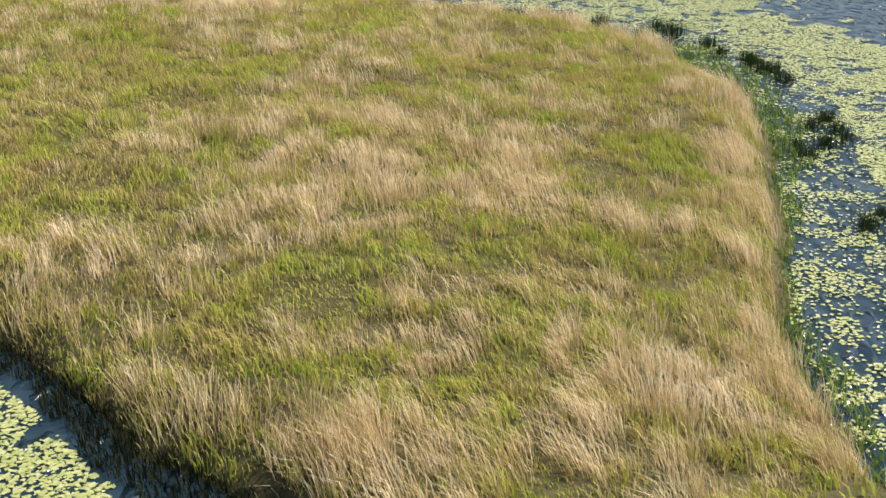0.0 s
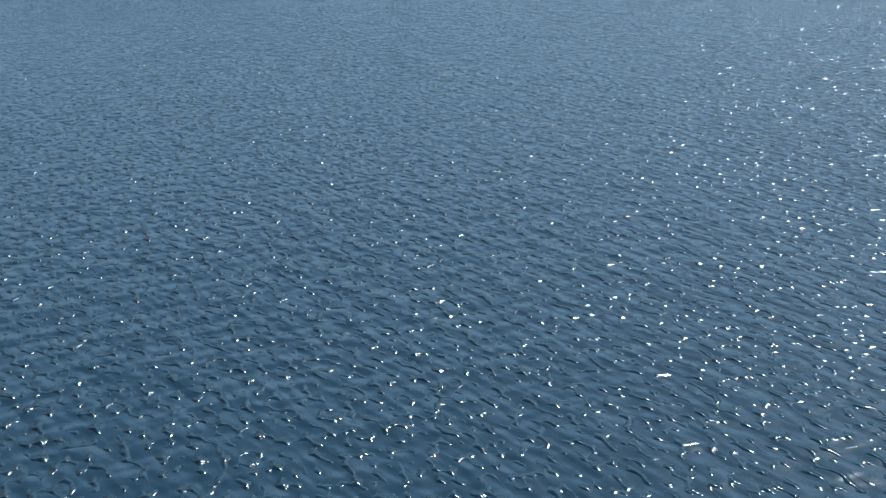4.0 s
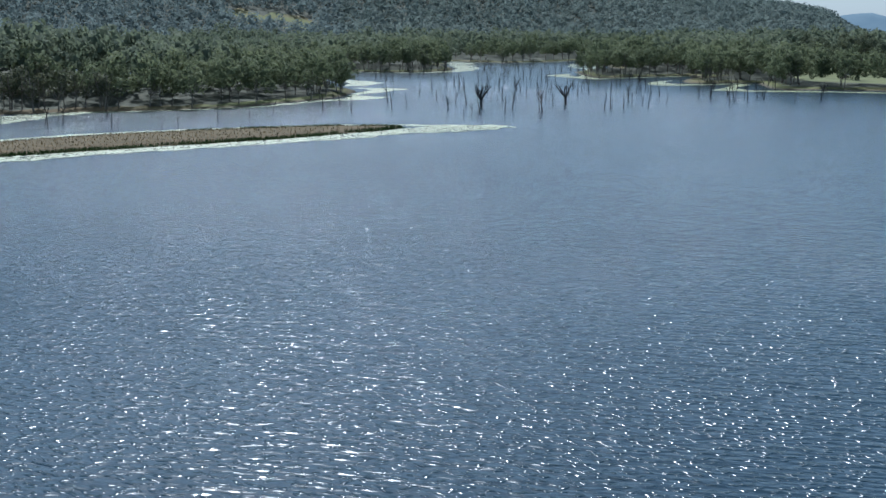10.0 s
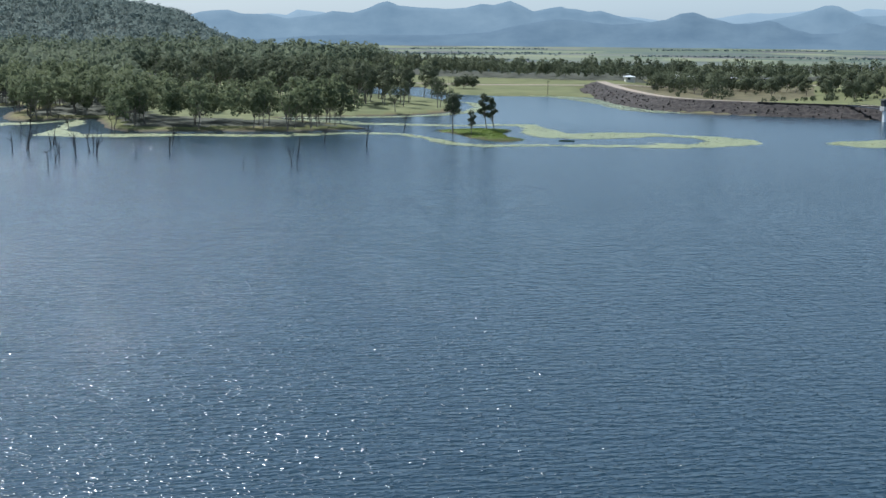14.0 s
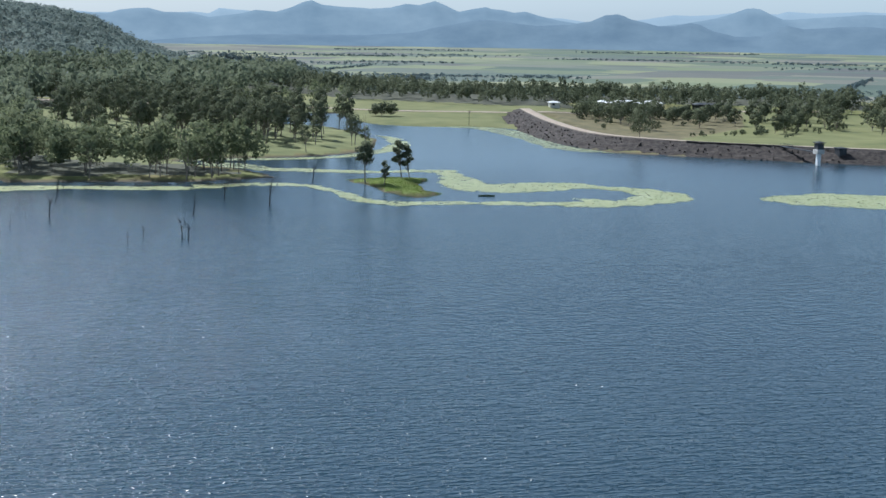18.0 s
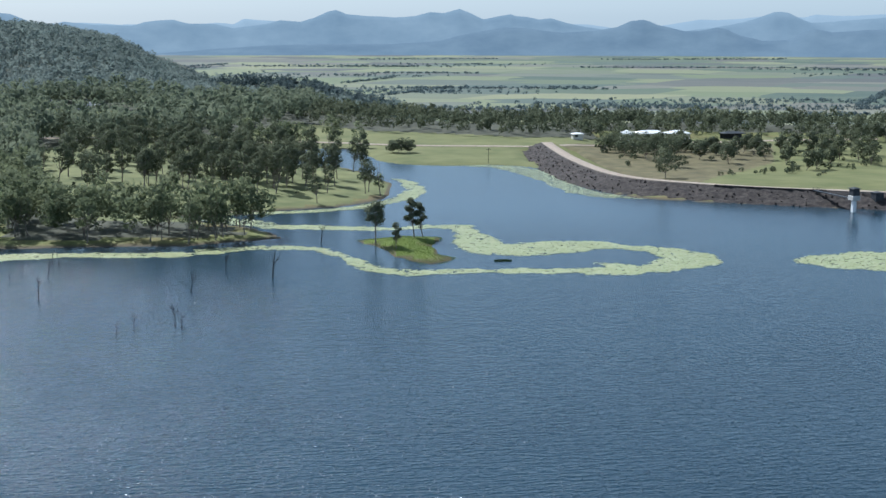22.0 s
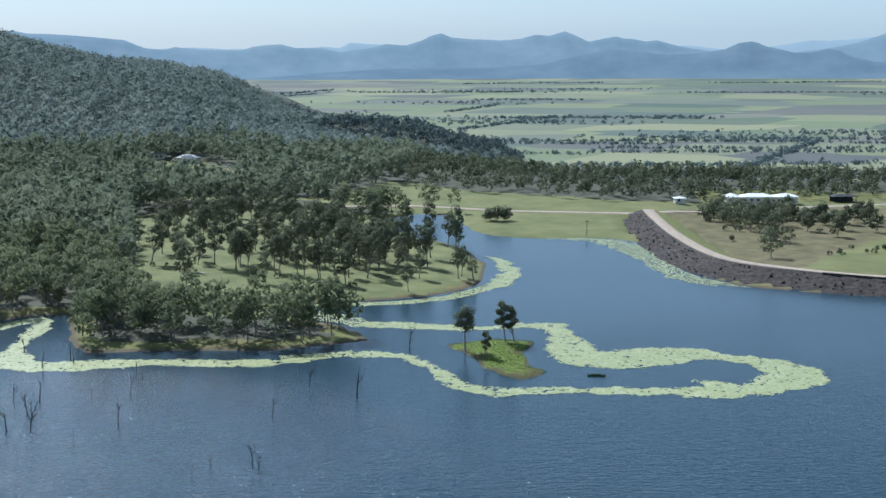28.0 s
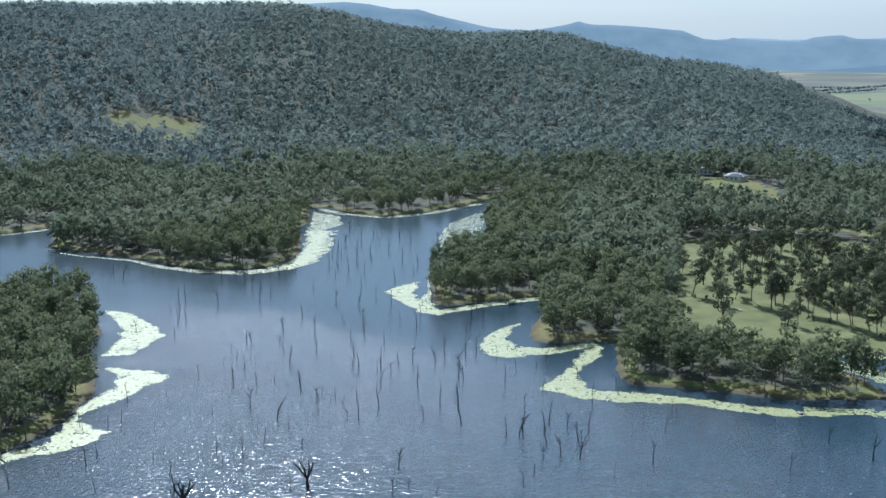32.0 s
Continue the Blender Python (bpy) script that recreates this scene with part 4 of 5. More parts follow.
POLES = [mesh_of("bare_pole", *drowned_shape(rng, 5.2, k // 2), [M_DEAD], True) for k in range(6)]
FORKED = [mesh_of("forked_trunk", *drowned_shape(rng, 6.0, 4 + k), [M_DEAD], True) for k in range(6)]
BRANCHY = [mesh_of("branchy_trunk", *branching_shape(rng, 7.5), [M_DEAD], True) for k in range(2)]
FOUND = [(-180.3, 188, 1.1), (-145.9, 225, 0.7), (-160.9, 190.6, 1.0), (-184, 173, 0.6), (-128.3, 275.6, 0.8), (-138, 278.8, 0.8), (-49, 302, 1.1), (-65.5, 283.8, 0.8), (-70, 248.5, 0.5), (-61.6, 249, 0.7),
         (-60, 247.5, 0.6), (-72, 242, 0.4), (-62, 311, 0.8), (-98, 275, 0.9), (-130, 293, 0.7), (-120, 280, 0.6), (-104, 301, 0.7), (-230, -118, 0.4), (-243.9, -141.8, 0.3), (-225, 205, 0.9), (-201, 227, 0.8),
         (-220, 267, 0.9), (-153, 240, 0.9), (-197, 338, 0.7), (-179, 324, 0.8), (-167, 298, 0.9), (-204, 321, 0.5), (-249, 375, 0.9), (-269, 352, 0.8), (-139, 283, 1.1), (-124, 264, 0.7), (-42.4, 352.5, 0.95)]
for k, (x, y, s) in enumerate(FOUND):
    drowned("drowned_tree", "forked dead tree standing in the lake", x, y, FORKED[k % 6], 73 * k, s, "drowned trees")
for x, y, k in ((-165.8, 218.2, 0), (-183.1, 192.9, 1)):
    drowned("drowned_tree", "large many-branched dead tree standing in the lake", x, y, BRANCHY[k], 40 * x, 1.15, "drowned trees")
p = jitter_grid(rng, -420, -62, 165, 560, 12.2)
d = inland(p)
thick = fractal(p, 90.0, 97, 2)
okay = (d < -7) & (rng.uniform(size=len(p)) < np.where(thick > -0.1, 0.72, 0.3)) & (p[:, 0] < np.interp(p[:, 1], [165, 230, 300, 330], [-165, -120, -85, -110])) & (rng.uniform(size=len(p)) < np.interp(p[:, 0], [-140, -90], [1, 0.3]))
for k, (x, y) in enumerate(p[okay]):
    if rng.uniform() < 0.68:
        drowned("drowned_tree", "bare grey pole of a drowned tree", x, y, POLES[k % 6], 51 * k, rng.uniform(0.45, 1.15), "drowned trees")
    else:
        drowned("drowned_tree", "forked dead tree standing in the lake", x, y, FORKED[k % 6], 51 * k, rng.uniform(0.4, 0.95), "drowned trees")
p = np.column_stack([rng.uniform(-355, -270, 26), rng.uniform(-150, -95, 26)])
p = np.concatenate([p, np.column_stack([rng.uniform(-275, -205, 16), rng.uniform(70, 180, 16)]), np.column_stack([rng.uniform(-262, -195, 34), rng.uniform(190, 330, 34)])])
for k, (x, y) in enumerate(p[inland(p) < -3]):
    drowned("drowned_tree", "bare grey pole of a drowned tree", x, y, POLES[k % 6], 51 * k, rng.uniform(0.4, 0.9), "drowned trees")


# ---- water lilies ----
def lily_material(name, a, b2, c):
    m, n, l, b = shader(name, 0.4, 0, 0.5)
    g = n.new("ShaderNodeNewGeometry")
    l.new(ramp(n, l, g.outputs["Random Per Island"], (0.0, a), (0.55, b2), (1.0, c)), b.inputs["Base Color"])
    return m


M_LILY = lily_material("lily_pad", (0.37, 0.42, 0.125), (0.49, 0.53, 0.19), (0.60, 0.61, 0.30))
M_SCUM = lily_material("far_lily_pad", (0.26, 0.29, 0.105), (0.36, 0.385, 0.17), (0.45, 0.465, 0.275))


def pads(name, label, p, rng, r0, r1, mat, sides=7, lift=0.012):
    n = len(p)
    r, a0 = rng.uniform(r0, r1, n), rng.uniform(0, 6.28, n)
    ang = np.linspace(0.22, 2 * np.pi - 0.22, sides)
    a = a0[:, None] + ang[None]
    tilt, td = rng.normal(scale=0.05, size=n), rng.uniform(0, 6.28, n)
    rim = r[:, None] * rng.uniform(0.86, 1.1, (n, sides))
    X, Y = p[:, :1] + np.cos(a) * rim, p[:, 1:] + np.sin(a) * rim
    Z = lift + rng.uniform(0, 0.02, n)[:, None] + (tilt[:, None] * rim * np.cos(a - td[:, None])).clip(-0.01, 0.1)
    hub = np.stack([p[:, 0] + np.cos(a0) * r * 0.15, p[:, 1] + np.sin(a0) * r * 0.15, Z.mean(1)], -1)
    V = np.concatenate([np.stack([X, Y, Z], -1), hub[:, None]], 1).reshape(-1, 3)
    F = np.arange(n * (sides + 1)).reshape(n, sides + 1)
    return tagged(new(name, mesh_of(name, V, F, [mat])), label, "water lilies", kind="stuff")


# round the grassy bank
def near_side(p):
    """Part of the bank that the flight passes over."""
    return (p[:, 1] > -326) & (p[:, 0] < np.interp(p[:, 1], [-326, -322, -316, -310, -298, -292, -286, -280, -274, -268, -262], [120, 138, 154, 157, 157, 150, 138, 128, 120, 111, 105]))


p = rng.uniform((76, -330), (160, -262), (1050000, 2))
p = p[near_side(p)]
d = -side(BANK, p)
pat = fractal(p, 2.2, 101, 3)
streak = fractal(p * np.array((0.6, 1.4)), 5.0, 105, 3)
wide = np.interp(p[:, 1], [-312, -300, -292, -286, -280], [18, 17, 14.5, 13.5, 13])
main = (d > 3.6 + 1.3 * streak) & (d < wide * 0.86 + 3.2 * streak + 1.5 * fractal(p, 1.3, 119, 3)) & (pat > -0.5) & (fractal(p, 0.7, 117, 3) > -0.45 + 0.45 * np.exp(-((d - 4) / 2.0) ** 2))
inner = (d > 0.3) & (d < 6) & (rng.uniform(size=len(p)) < 0.10 + 0.45 * (fractal(p, 0.9, 115, 2) > 0.05))
outer = (d > wide * 0.8) & (d < wide * 1.5 + 2) & (fractal(p * np.array((0.6, 1.2)), 0.6, 111, 3) + 0.6 * streak > 0.42)
south = (p[:, 0] > 138) & (p[:, 1] < -300) & (p[:, 1] < -309 + (p[:, 0] - 146) * 0.75)
keep = np.where(south, (d > 0.9) & (pat > np.where(d > 3.5, -0.5, 0.0)), main | inner | outer)
p = p[keep & (d > 0.1)]
pads("lily_pads", "dense yellow-green lily pads round the grassy bank", p, rng, 0.036, 0.088, M_LILY, 4)


def band(line, widths, rng, density):
    """Points strewn along a line, within a width that changes from point to point."""
    line, out = np.array(line, float), []
    for k in range(len(line) - 1):
        a, b = line[k], line[k + 1]
        ln = np.hypot(*(b - a))
        n = int(ln * (widths[k] + widths[k + 1]) / 2 * density)
        t = rng.uniform(0, 1, n)
        w = widths[k] + (widths[k + 1] - widths[k]) * t
        nrm = np.array((-(b - a)[1], (b - a)[0])) / (ln + 1e-9)
        c = a + (b - a) * t[:, None]
        ww = w * (1 + 0.35 * lattice(c / 5.0, 13))
        out.append(c + nrm * (rng.uniform(-0.5, 0.5, n) * ww)[:, None])
    return np.concatenate(out)


def fill(poly, rng, density, hole=None):
    poly = np.array(poly, float)
    lo, hi = poly.min(0), poly.max(0)
    p = rng.uniform(lo, hi, (int(np.prod(hi - lo) * density), 2))
    d = side(poly, p) + 2.3 * fractal(p, 5.0, 17, 5)
    k = d > 0
    if hole is not None:
        k &= side(np.array(hole, float), p) + 0.8 * fractal(p, 4.0, 19, 3) < 0
    return p[k]


RING = [(-57, 342), (-44, 340), (-37, 331), (-28, 310), (-16, 304), (-4, 307), (8, 308), (21, 308), (41, 307), (54, 313), (64, 320), (66, 326), (65, 337), (57, 345), (46, 350), (39, 356), (29, 358),
        (10, 352), (3, 372), (1, 385), (-11, 387), (-24, 381), (-39, 382), (-50, 385), (-60, 383), (-58, 377), (-40, 375), (-26, 374), (-12, 379), (-4, 378), (-4, 366), (-4, 352), (-2, 341), (0, 336), (13, 331),
        (27, 337), (40, 346), (49, 339), (50, 331), (44, 319), (33, 322), (35, 316), (22, 315), (1, 314), (-13, 312), (-23, 316), (-34, 334), (-39, 342), (-54, 349)]
EAST_RAFT = [(85, 329), (95, 337), (113, 341), (135, 336), (160, 326), (155, 308), (135, 308), (116, 309), (104, 313), (93, 317), (86, 324)]
LOBE_A = [(-271, 455), (-273, 446), (-272, 430), (-260, 417), (-240, 402), (-230, 400), (-222, 419), (-211, 438), (-203, 449), (-206, 454), (-219, 438), (-228, 421), (-235, 409), (-248, 418), (-262, 436)]
LOBE_C = [(-157, 385), (-151, 372), (-150, 362), (-151, 353), (-146, 340), (-139, 331), (-132, 332), (-120, 334), (-103, 336), (-89, 336), (-74, 336), (-63, 342), (-62, 339), (-76, 330), (-92, 327), (-109, 328), (-124, 322), (-137, 319), (-152, 323), (-154, 339), (-155, 355), (-159, 374)]
LOBE_B = [(-196, 405), (-199, 395), (-199, 379), (-195, 365), (-185, 354), (-177, 353), (-169, 363), (-158, 377), (-157, 385), (-163, 384), (-173, 371), (-182, 368), (-191, 379), (-195, 392)]
WEST_A = [(-353, 348), (-345, 350), (-333, 345), (-315, 336), (-304, 326), (-300, 318), (-296, 306), (-295, 297), (-301, 292), (-304, 292), (-306, 300), (-312, 311), (-323, 325), (-335, 335)]
WEST_B = [(-289, 281), (-282, 283), (-274, 286), (-267, 284), (-262, 280), (-263, 274), (-261, 264), (-260, 256), (-260, 245), (-257, 235), (-255, 227), (-260, 228), (-265, 240), (-268, 252), (-269, 262), (-273, 269), (-281, 275)]
WEST_C = [(-258, 229), (-257, 232), (-247, 231), (-240, 228), (-238, 222), (-239, 210), (-247, 198), (-252, 202), (-248, 214), (-252, 222)]
COVE_A = [(-30, 506), (-23, 503), (-17, 482), (-15, 465), (-18, 448), (-24, 437), (-29, 430), (-25, 453), (-23, 470), (-26, 494)]
COVE_B = [(-346, 662), (-324, 623), (-305, 576), (-282, 529), (-287, 516), (-304, 535), (-322, 565), (-340, 612)]
NECK = [(-435, 614), (-412, 606), (-391, 580), (-391, 563), (-363, 518), (-343, 482), (-338, 462), (-344, 448), (-352, 453), (-355, 480), (-370, 514), (-402, 561)]
DAM_SCUM = [(-23, 560), (-9, 553), (10, 547), (21, 527), (30, 495), (38, 461), (49, 449), (66, 447), (49, 473), (41, 490), (35, 528), (24, 549), (8, 558), (-9, 559)]


def mat_under(polys, inset, step, rng):
    """A torn flat mat of leaves under the pads, as small squares with frayed edges."""
    V, F = [], []
    for poly in polys:
        poly = np.array(poly, float)
        lo, hi = poly.min(0), poly.max(0)
        gx_, gy_ = np.meshgrid(np.arange(lo[0], hi[0], step), np.arange(lo[1], hi[1], step), indexing="ij")
        c = np.stack([gx_.ravel(), gy_.ravel()], 1)
        k = (side(poly, c) + 2.1 * fractal(c, 5.0, 17, 5) > inset) & (rng.uniform(size=len(c)) < 0.9) & (fractal(c, 3.5, 23, 3) > -0.52) & (inland(c) < -0.5)
        c = c[k]
        h = step * 0.56
        q = np.concatenate([c + np.array(o) * h * rng.uniform(0.8, 1.25, (len(c), 1)) for o in ((-1, -1), (1, -1), (1, 1), (-1, 1))])
        n0, m = sum(len(z_) for z_ in V), len(c)
        V.append(np.column_stack([q, np.tile(rng.uniform(0.02, 0.035, m), 4)]))
        i_ = np.arange(m)
        F.append(np.stack([n0 + i_, n0 + m + i_, n0 + 2 * m + i_, n0 + 3 * m + i_], 1))
    return np.concatenate(V), np.concatenate(F)


v, f = mat_under([RING, EAST_RAFT, LOBE_A, LOBE_B, LOBE_C, WEST_A, WEST_B, WEST_C, COVE_A], 0.7, 0.85, rng)
tagged(new("lily_mat", mesh_of("lily_mat", v, f, [M_SCUM])), "matted yellow-green lily leaves floating on the lake", "water lilies", kind="stuff")
pts = [fill(q, rng, 2.6) for q in (RING, EAST_RAFT, LOBE_A, LOBE_B, LOBE_C, WEST_A, WEST_B, WEST_C, COVE_A)]
pts += [fill(COVE_B, rng, 2.2), fill(NECK, rng, 3.0)]
# scum by the dam, strewn thickly to stand for its pale sheen
pts.append(fill(DAM_SCUM, rng, 3.6))
pts.append(band([(-75, 338), (-66, 341), (-56, 345)], [6, 6, 6], rng, 5))
pts.append(band([(-92, 403), (-72, 409), (-52, 414), (-36, 424), (-27, 440), (-22, 452)], [4, 6, 6, 6, 6, 7], rng, 6.0))
pts.append(band([(-84, 396), (-66, 388), (-58, 379)], [12, 10, 7], rng, 4.0))
pts.append(band([(-476, 440), (-450, 437), (-420, 439), (-396, 432), (-373, 431), (-352, 438), (-343, 452), (-344, 472), (-355, 500), (-390, 556)], [2, 1.5, 3, 5, 7, 9, 10, 11, 12, 14], rng, 4.0))
pts.append(band([(-441, 627), (-412, 615), (-384, 613), (-369, 640), (-362, 690)], [6, 5, 6, 6, 6], rng, 3.5))
pts.append(band([(-284, 505), (-275, 476), (-255, 440), (-244, 414)], [3, 4, 5, 8], rng, 5.0))
pts.append(band([(-556, 450), (-536, 470), (-528, 500)], [3, 6, 4], rng, 3.0))
pts.append(band([(-241, -255), (-234, -235), (-229, -210), (-235, -187), (-258, -162), (-288, -144), (-318, -132)], [3, 4, 5, 5, 6, 7, 14], rng, 5.0))
pts.append(band([(-360, -113), (-342, -103), (-322, -94), (-300, -87), (-276, -83), (-262, -84), (-244, -86), (-230, -74)], [5, 8, 8, 10, 13, 16, 17, 13], rng, 5.0))
pts.append(band([(-230, -74), (-213, -51), (-199, -34), (-190, -22), (-191, -3), (-189, 14), (-177, 42), (-164, 72), (-157, 98), (-150, 112), (-142, 128)], [12, 11, 12, 12, 11, 11, 11, 12, 12, 17, 11], rng, 5.0))
pts.append(band([(-150, 122), (-165, 118), (-182, 110), (-194, 97), (-207, 80), (-219, 58), (-226, 33), (-240, 14)], [8, 5, 4, 4, 4, 4, 4, 5], rng, 5.0))
pts.append(band([(-258, 40), (-262, 62), (-282, 98), (-276, 120), (-258, 140), (-247, 160), (-248, 190), (-248, 204)], [4, 8, 18, 6, 5, 6, 5, 6], rng, 4.0))
p = np.concatenate(pts)
dd = inland(p)
p = p[dd < -0.2]
pads("lily_rafts", "pale yellow-green rafts of lily pads along the shores", p, rng, 0.22, 0.55, M_SCUM, 4, 0.05)


# ---- grass of the bank ----
def grass_material(name, stops):
    m, n, l, b = shader(name, 0.7, 0, 0.2)
    g = n.new("ShaderNodeNewGeometry")
    pos = g.outputs["Position"]
    patch = noise_at(n, l, pos, 0.5, 6.0, 0.7)
    a = n.new("ShaderNodeMath")
    a.operation = "MULTIPLY_ADD"
    l.new(g.outputs["Random Per Island"], a.inputs[0])
    a.inputs[1].default_value = 0.17
    l.new(patch, a.inputs[2])
    col = ramp(n, l, a.outputs[0], *stops)
    l.new(col, b.inputs["Base Color"])
    tr = n.new("ShaderNodeBsdfTranslucent")
    l.new(col, tr.inputs["Color"])
    mx = n.new("ShaderNodeMixShader")
    mx.inputs["Fac"].default_value = 0.3
    l.new(b.outputs["BSDF"], mx.inputs[1])
    l.new(tr.outputs["BSDF"], mx.inputs[2])
    l.new(mx.outputs["Shader"], n["Material Output"].inputs["Surface"])
    return m


M_GRASS = grass_material("bank_turf", [(0.42, (0.36, 0.45, 0.05)), (0.52, (0.50, 0.52, 0.085)), (0.61, (0.47, 0.40, 0.11)), (0.72, (0.50, 0.38, 0.17))])
M_STRAW = grass_material("bank_straw", [(0.38, (0.36, 0.25, 0.10)), (0.46, (0.52, 0.39, 0.18)), (0.57, (0.74, 0.57, 0.31)), (0.7, (0.92, 0.77, 0.52))])
M_SEDGE = leafy("shore_sedge", (0.10, 0.17, 0.025), (0.26, 0.36, 0.08), 0.8, 0.35, 0.5)


def blades(p, z, rng, tall, width, sway, fan, splay=0.0):
    """Bent blades at p: three triangles each."""
    n = len(p)
    a = rng.uniform(0, 6.28, n)
    h = tall * rng.uniform(0.6, 1.25, n)
    lean = np.column_stack([np.cos(a), np.sin(a)]) * (fan * rng.uniform(0.2, 1, n))[:, None] + np.array(sway) + splay
    face = rng.uniform(0, 6.28, n)
    w = np.column_stack([np.cos(face), np.sin(face), 0 * face]) * (width * rng.uniform(0.7, 1.3, n))[:, None]
    base = np.column_stack([p, z])
    mid = base + np.column_stack([lean * 0.32 * h[:, None], 0.62 * h])
    tip = base + np.column_stack([lean * 0.95 * h[:, None], h * (1 - 0.25 * np.hypot(*lean.T).clip(0, 1.5))])
    V = np.concatenate([base - w, base + w, mid - w * 0.8, mid + w * 0.8, tip])
    i = np.arange(n)
    return V, [np.stack([i, n + i, 3 * n + i, 2 * n + i], 1), np.stack([2 * n + i, 3 * n + i, 4 * n + i], 1)]


# short turf under everything
p = rng.uniform((97, -332), (158, -289), (400000, 2))
p = p[near_side(p)]
d = side(BANK, p)
p, d = p[d > 0.1], d[d > 0.1]
lush = fractal(p, 4.5, 121, 3)
tall = (0.24 + 0.08 * lush + 0.40 * fractal(p, 0.7, 127, 3)).clip(0.13, 0.62)
comb = np.column_stack([fractal(p, 2.6, 171, 3), fractal(p, 2.6, 181, 3)]) * 0.55
v, f = blades(p, height(p) - 0.04, rng, tall, 0.0135, (-0.4, -0.34), 0.85, comb)
tagged(new("bank_turf", mesh_of("bank_turf", v, f, [M_GRASS])), "olive and yellow-green turf of the bank", "grass", kind="stuff")
# long straw in windswept tussocks
p = rng.uniform((97, -332), (158, -289), (16500, 2))
p = p[near_side(p)]
d = side(BANK, p)
sunny = fractal(p, 4.5, 121, 3)
rim = np.exp(-(d / 1.6) ** 2)
k = (d > np.where(p[:, 1] < -303, 0.5, 0.0)) & (rng.uniform(size=len(p)) < (0.34 - 1.1 * sunny + 0.6 * rim)) & (fractal(p, 0.9, 177, 2) > -0.22)
p, d, rim = p[k], d[k], rim[k]
tuft = 25
size = rng.uniform(0.6, 1.2, len(p)) * (1 + 0.35 * rim)
off = rng.normal(size=(len(p) * tuft, 2)) * 0.19
c = np.repeat(p, tuft, 0) + off
reach = np.repeat(0.60 * size, tuft) * (1.05 - 0.5 * np.hypot(off[:, 0], off[:, 1])).clip(0.45, 1.1) * (1 + 0.85 * fractal(c, 1.2, 129, 2)).clip(0.35, 1.7)
v, f = blades(c, height(c) - 0.03, rng, reach, 0.0078, (-0.62, -0.5), 0.6, off * 1.1 + np.column_stack([fractal(c, 2.2, 173, 3), fractal(c, 2.2, 183, 3)]) * 0.6)
tagged(new("straw_tussocks", mesh_of("straw_tussocks", v, f, [M_STRAW])), "long windswept straw tussocks on the bank", "grass", kind="stuff")
# coarser grass on the rest of the bank
p = rng.uniform((92, -350), (205, -286), (90000, 2))
d = side(BANK, p)
p = p[(d > 0.2) & ~(near_side(p) & (p[:, 0] > 97) & (p[:, 0] < 158) & (p[:, 1] > -332))]
v, f = blades(p, height(p) - 0.04, rng, 0.42, 0.035, (-0.35, -0.28), 0.75)
tagged(new("far_bank_grass", mesh_of("far_bank_grass", v, f, [M_GRASS])), "olive and straw-coloured grass farther along the bank", "grass", kind="stuff")
# sedge standing in the shallows
p = rng.uniform((100, -312), (156, -286), (150000, 2))
d = side(BANK, p)
wide = np.interp(p[:, 0], [100, 106, 112, 122, 130, 141, 150, 156], [0.3, 0.5, 1.6, 2.3, 1.5, 0.4, 1.1, 0.4])
k = (d < 0.5) & ((p[:, 1] > -302) | (p[:, 0] < 140)) & (d > -wide * (1 + 0.6 * fractal(p, 3.0, 131, 3))) & (rng.uniform(size=len(p)) < 0.15 + 0.85 * np.exp(d.clip(-9, 0) / 1.5))
p = p[k]
v, f = blades(p, -0.1 + 0 * p[:, 0], rng, 0.38, 0.02, (-0.25, -0.25), 0.7)
tagged(new("shore_sedge", mesh_of("shore_sedge", v, f, [M_SEDGE])), "fresh green sedge at the water's edge", "sedge", kind="stuff")
# rushes under the southern edge, the bank's shade put into their near-black colour
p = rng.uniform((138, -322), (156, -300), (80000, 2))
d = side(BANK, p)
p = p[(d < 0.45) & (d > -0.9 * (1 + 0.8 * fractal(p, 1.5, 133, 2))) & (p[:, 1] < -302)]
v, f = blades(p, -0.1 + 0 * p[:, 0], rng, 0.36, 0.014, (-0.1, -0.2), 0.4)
tagged(new("edge_rushes", mesh_of("edge_rushes", v, f, [leafy("shade_dark_rushes", (0.012, 0.017, 0.008), (0.035, 0.04, 0.016), 0.8, 0.05, 1.0)])), "rushes under the bank, coloured near black for its shade", "rushes", kind="stuff")
# dry grass of the western spit
p = jitter_grid(rng, -300, -155, -85, 115, 1.15)
p = p[(within(DRY_SPIT, p) > -3) & (inland(p) > 0.4)]
v, f = blades(p, height(p) - 0.03, rng, 0.42, 0.10, (0, 0), 0.7)
tagged(new("spit_grass", mesh_of("spit_grass", v, f, [leafy("spit_dry_grass", (0.07, 0.055, 0.025), (0.24, 0.17, 0.085), 0.8, 0.2, 0.08)])), "dry brown grass of the western spit", "grass", kind="stuff")
# rushes fringing the western spit and the cape
fringe = [np.array(q, float) for q in ([(-256, -81), (-243, -80), (-231, -67), (-216, -46), (-203, -30), (-195, -20), (-196, -3), (-194, 14), (-182, 42), (-169, 72), (-163, 98), (-161, 110)],
                                       [(-242, -238), (-236, -225), (-233, -207), (-240, -187), (-260, -165), (-289, -148)], [(-164, 114), (-180, 106), (-191, 93), (-203, 77)])]
q = np.concatenate([band(line, [2.6] * len(line), rng, 16.0) for line in fringe])
dq = inland(q)
q = q[(dq > -1.6) & (dq < 2.2) & (fractal(q, 6.0, 141, 3) > -0.35)]
v, f = blades(q, np.maximum(height(q), -0.3) - 0.05, rng, 0.75, 0.07, (0, 0), 0.35)
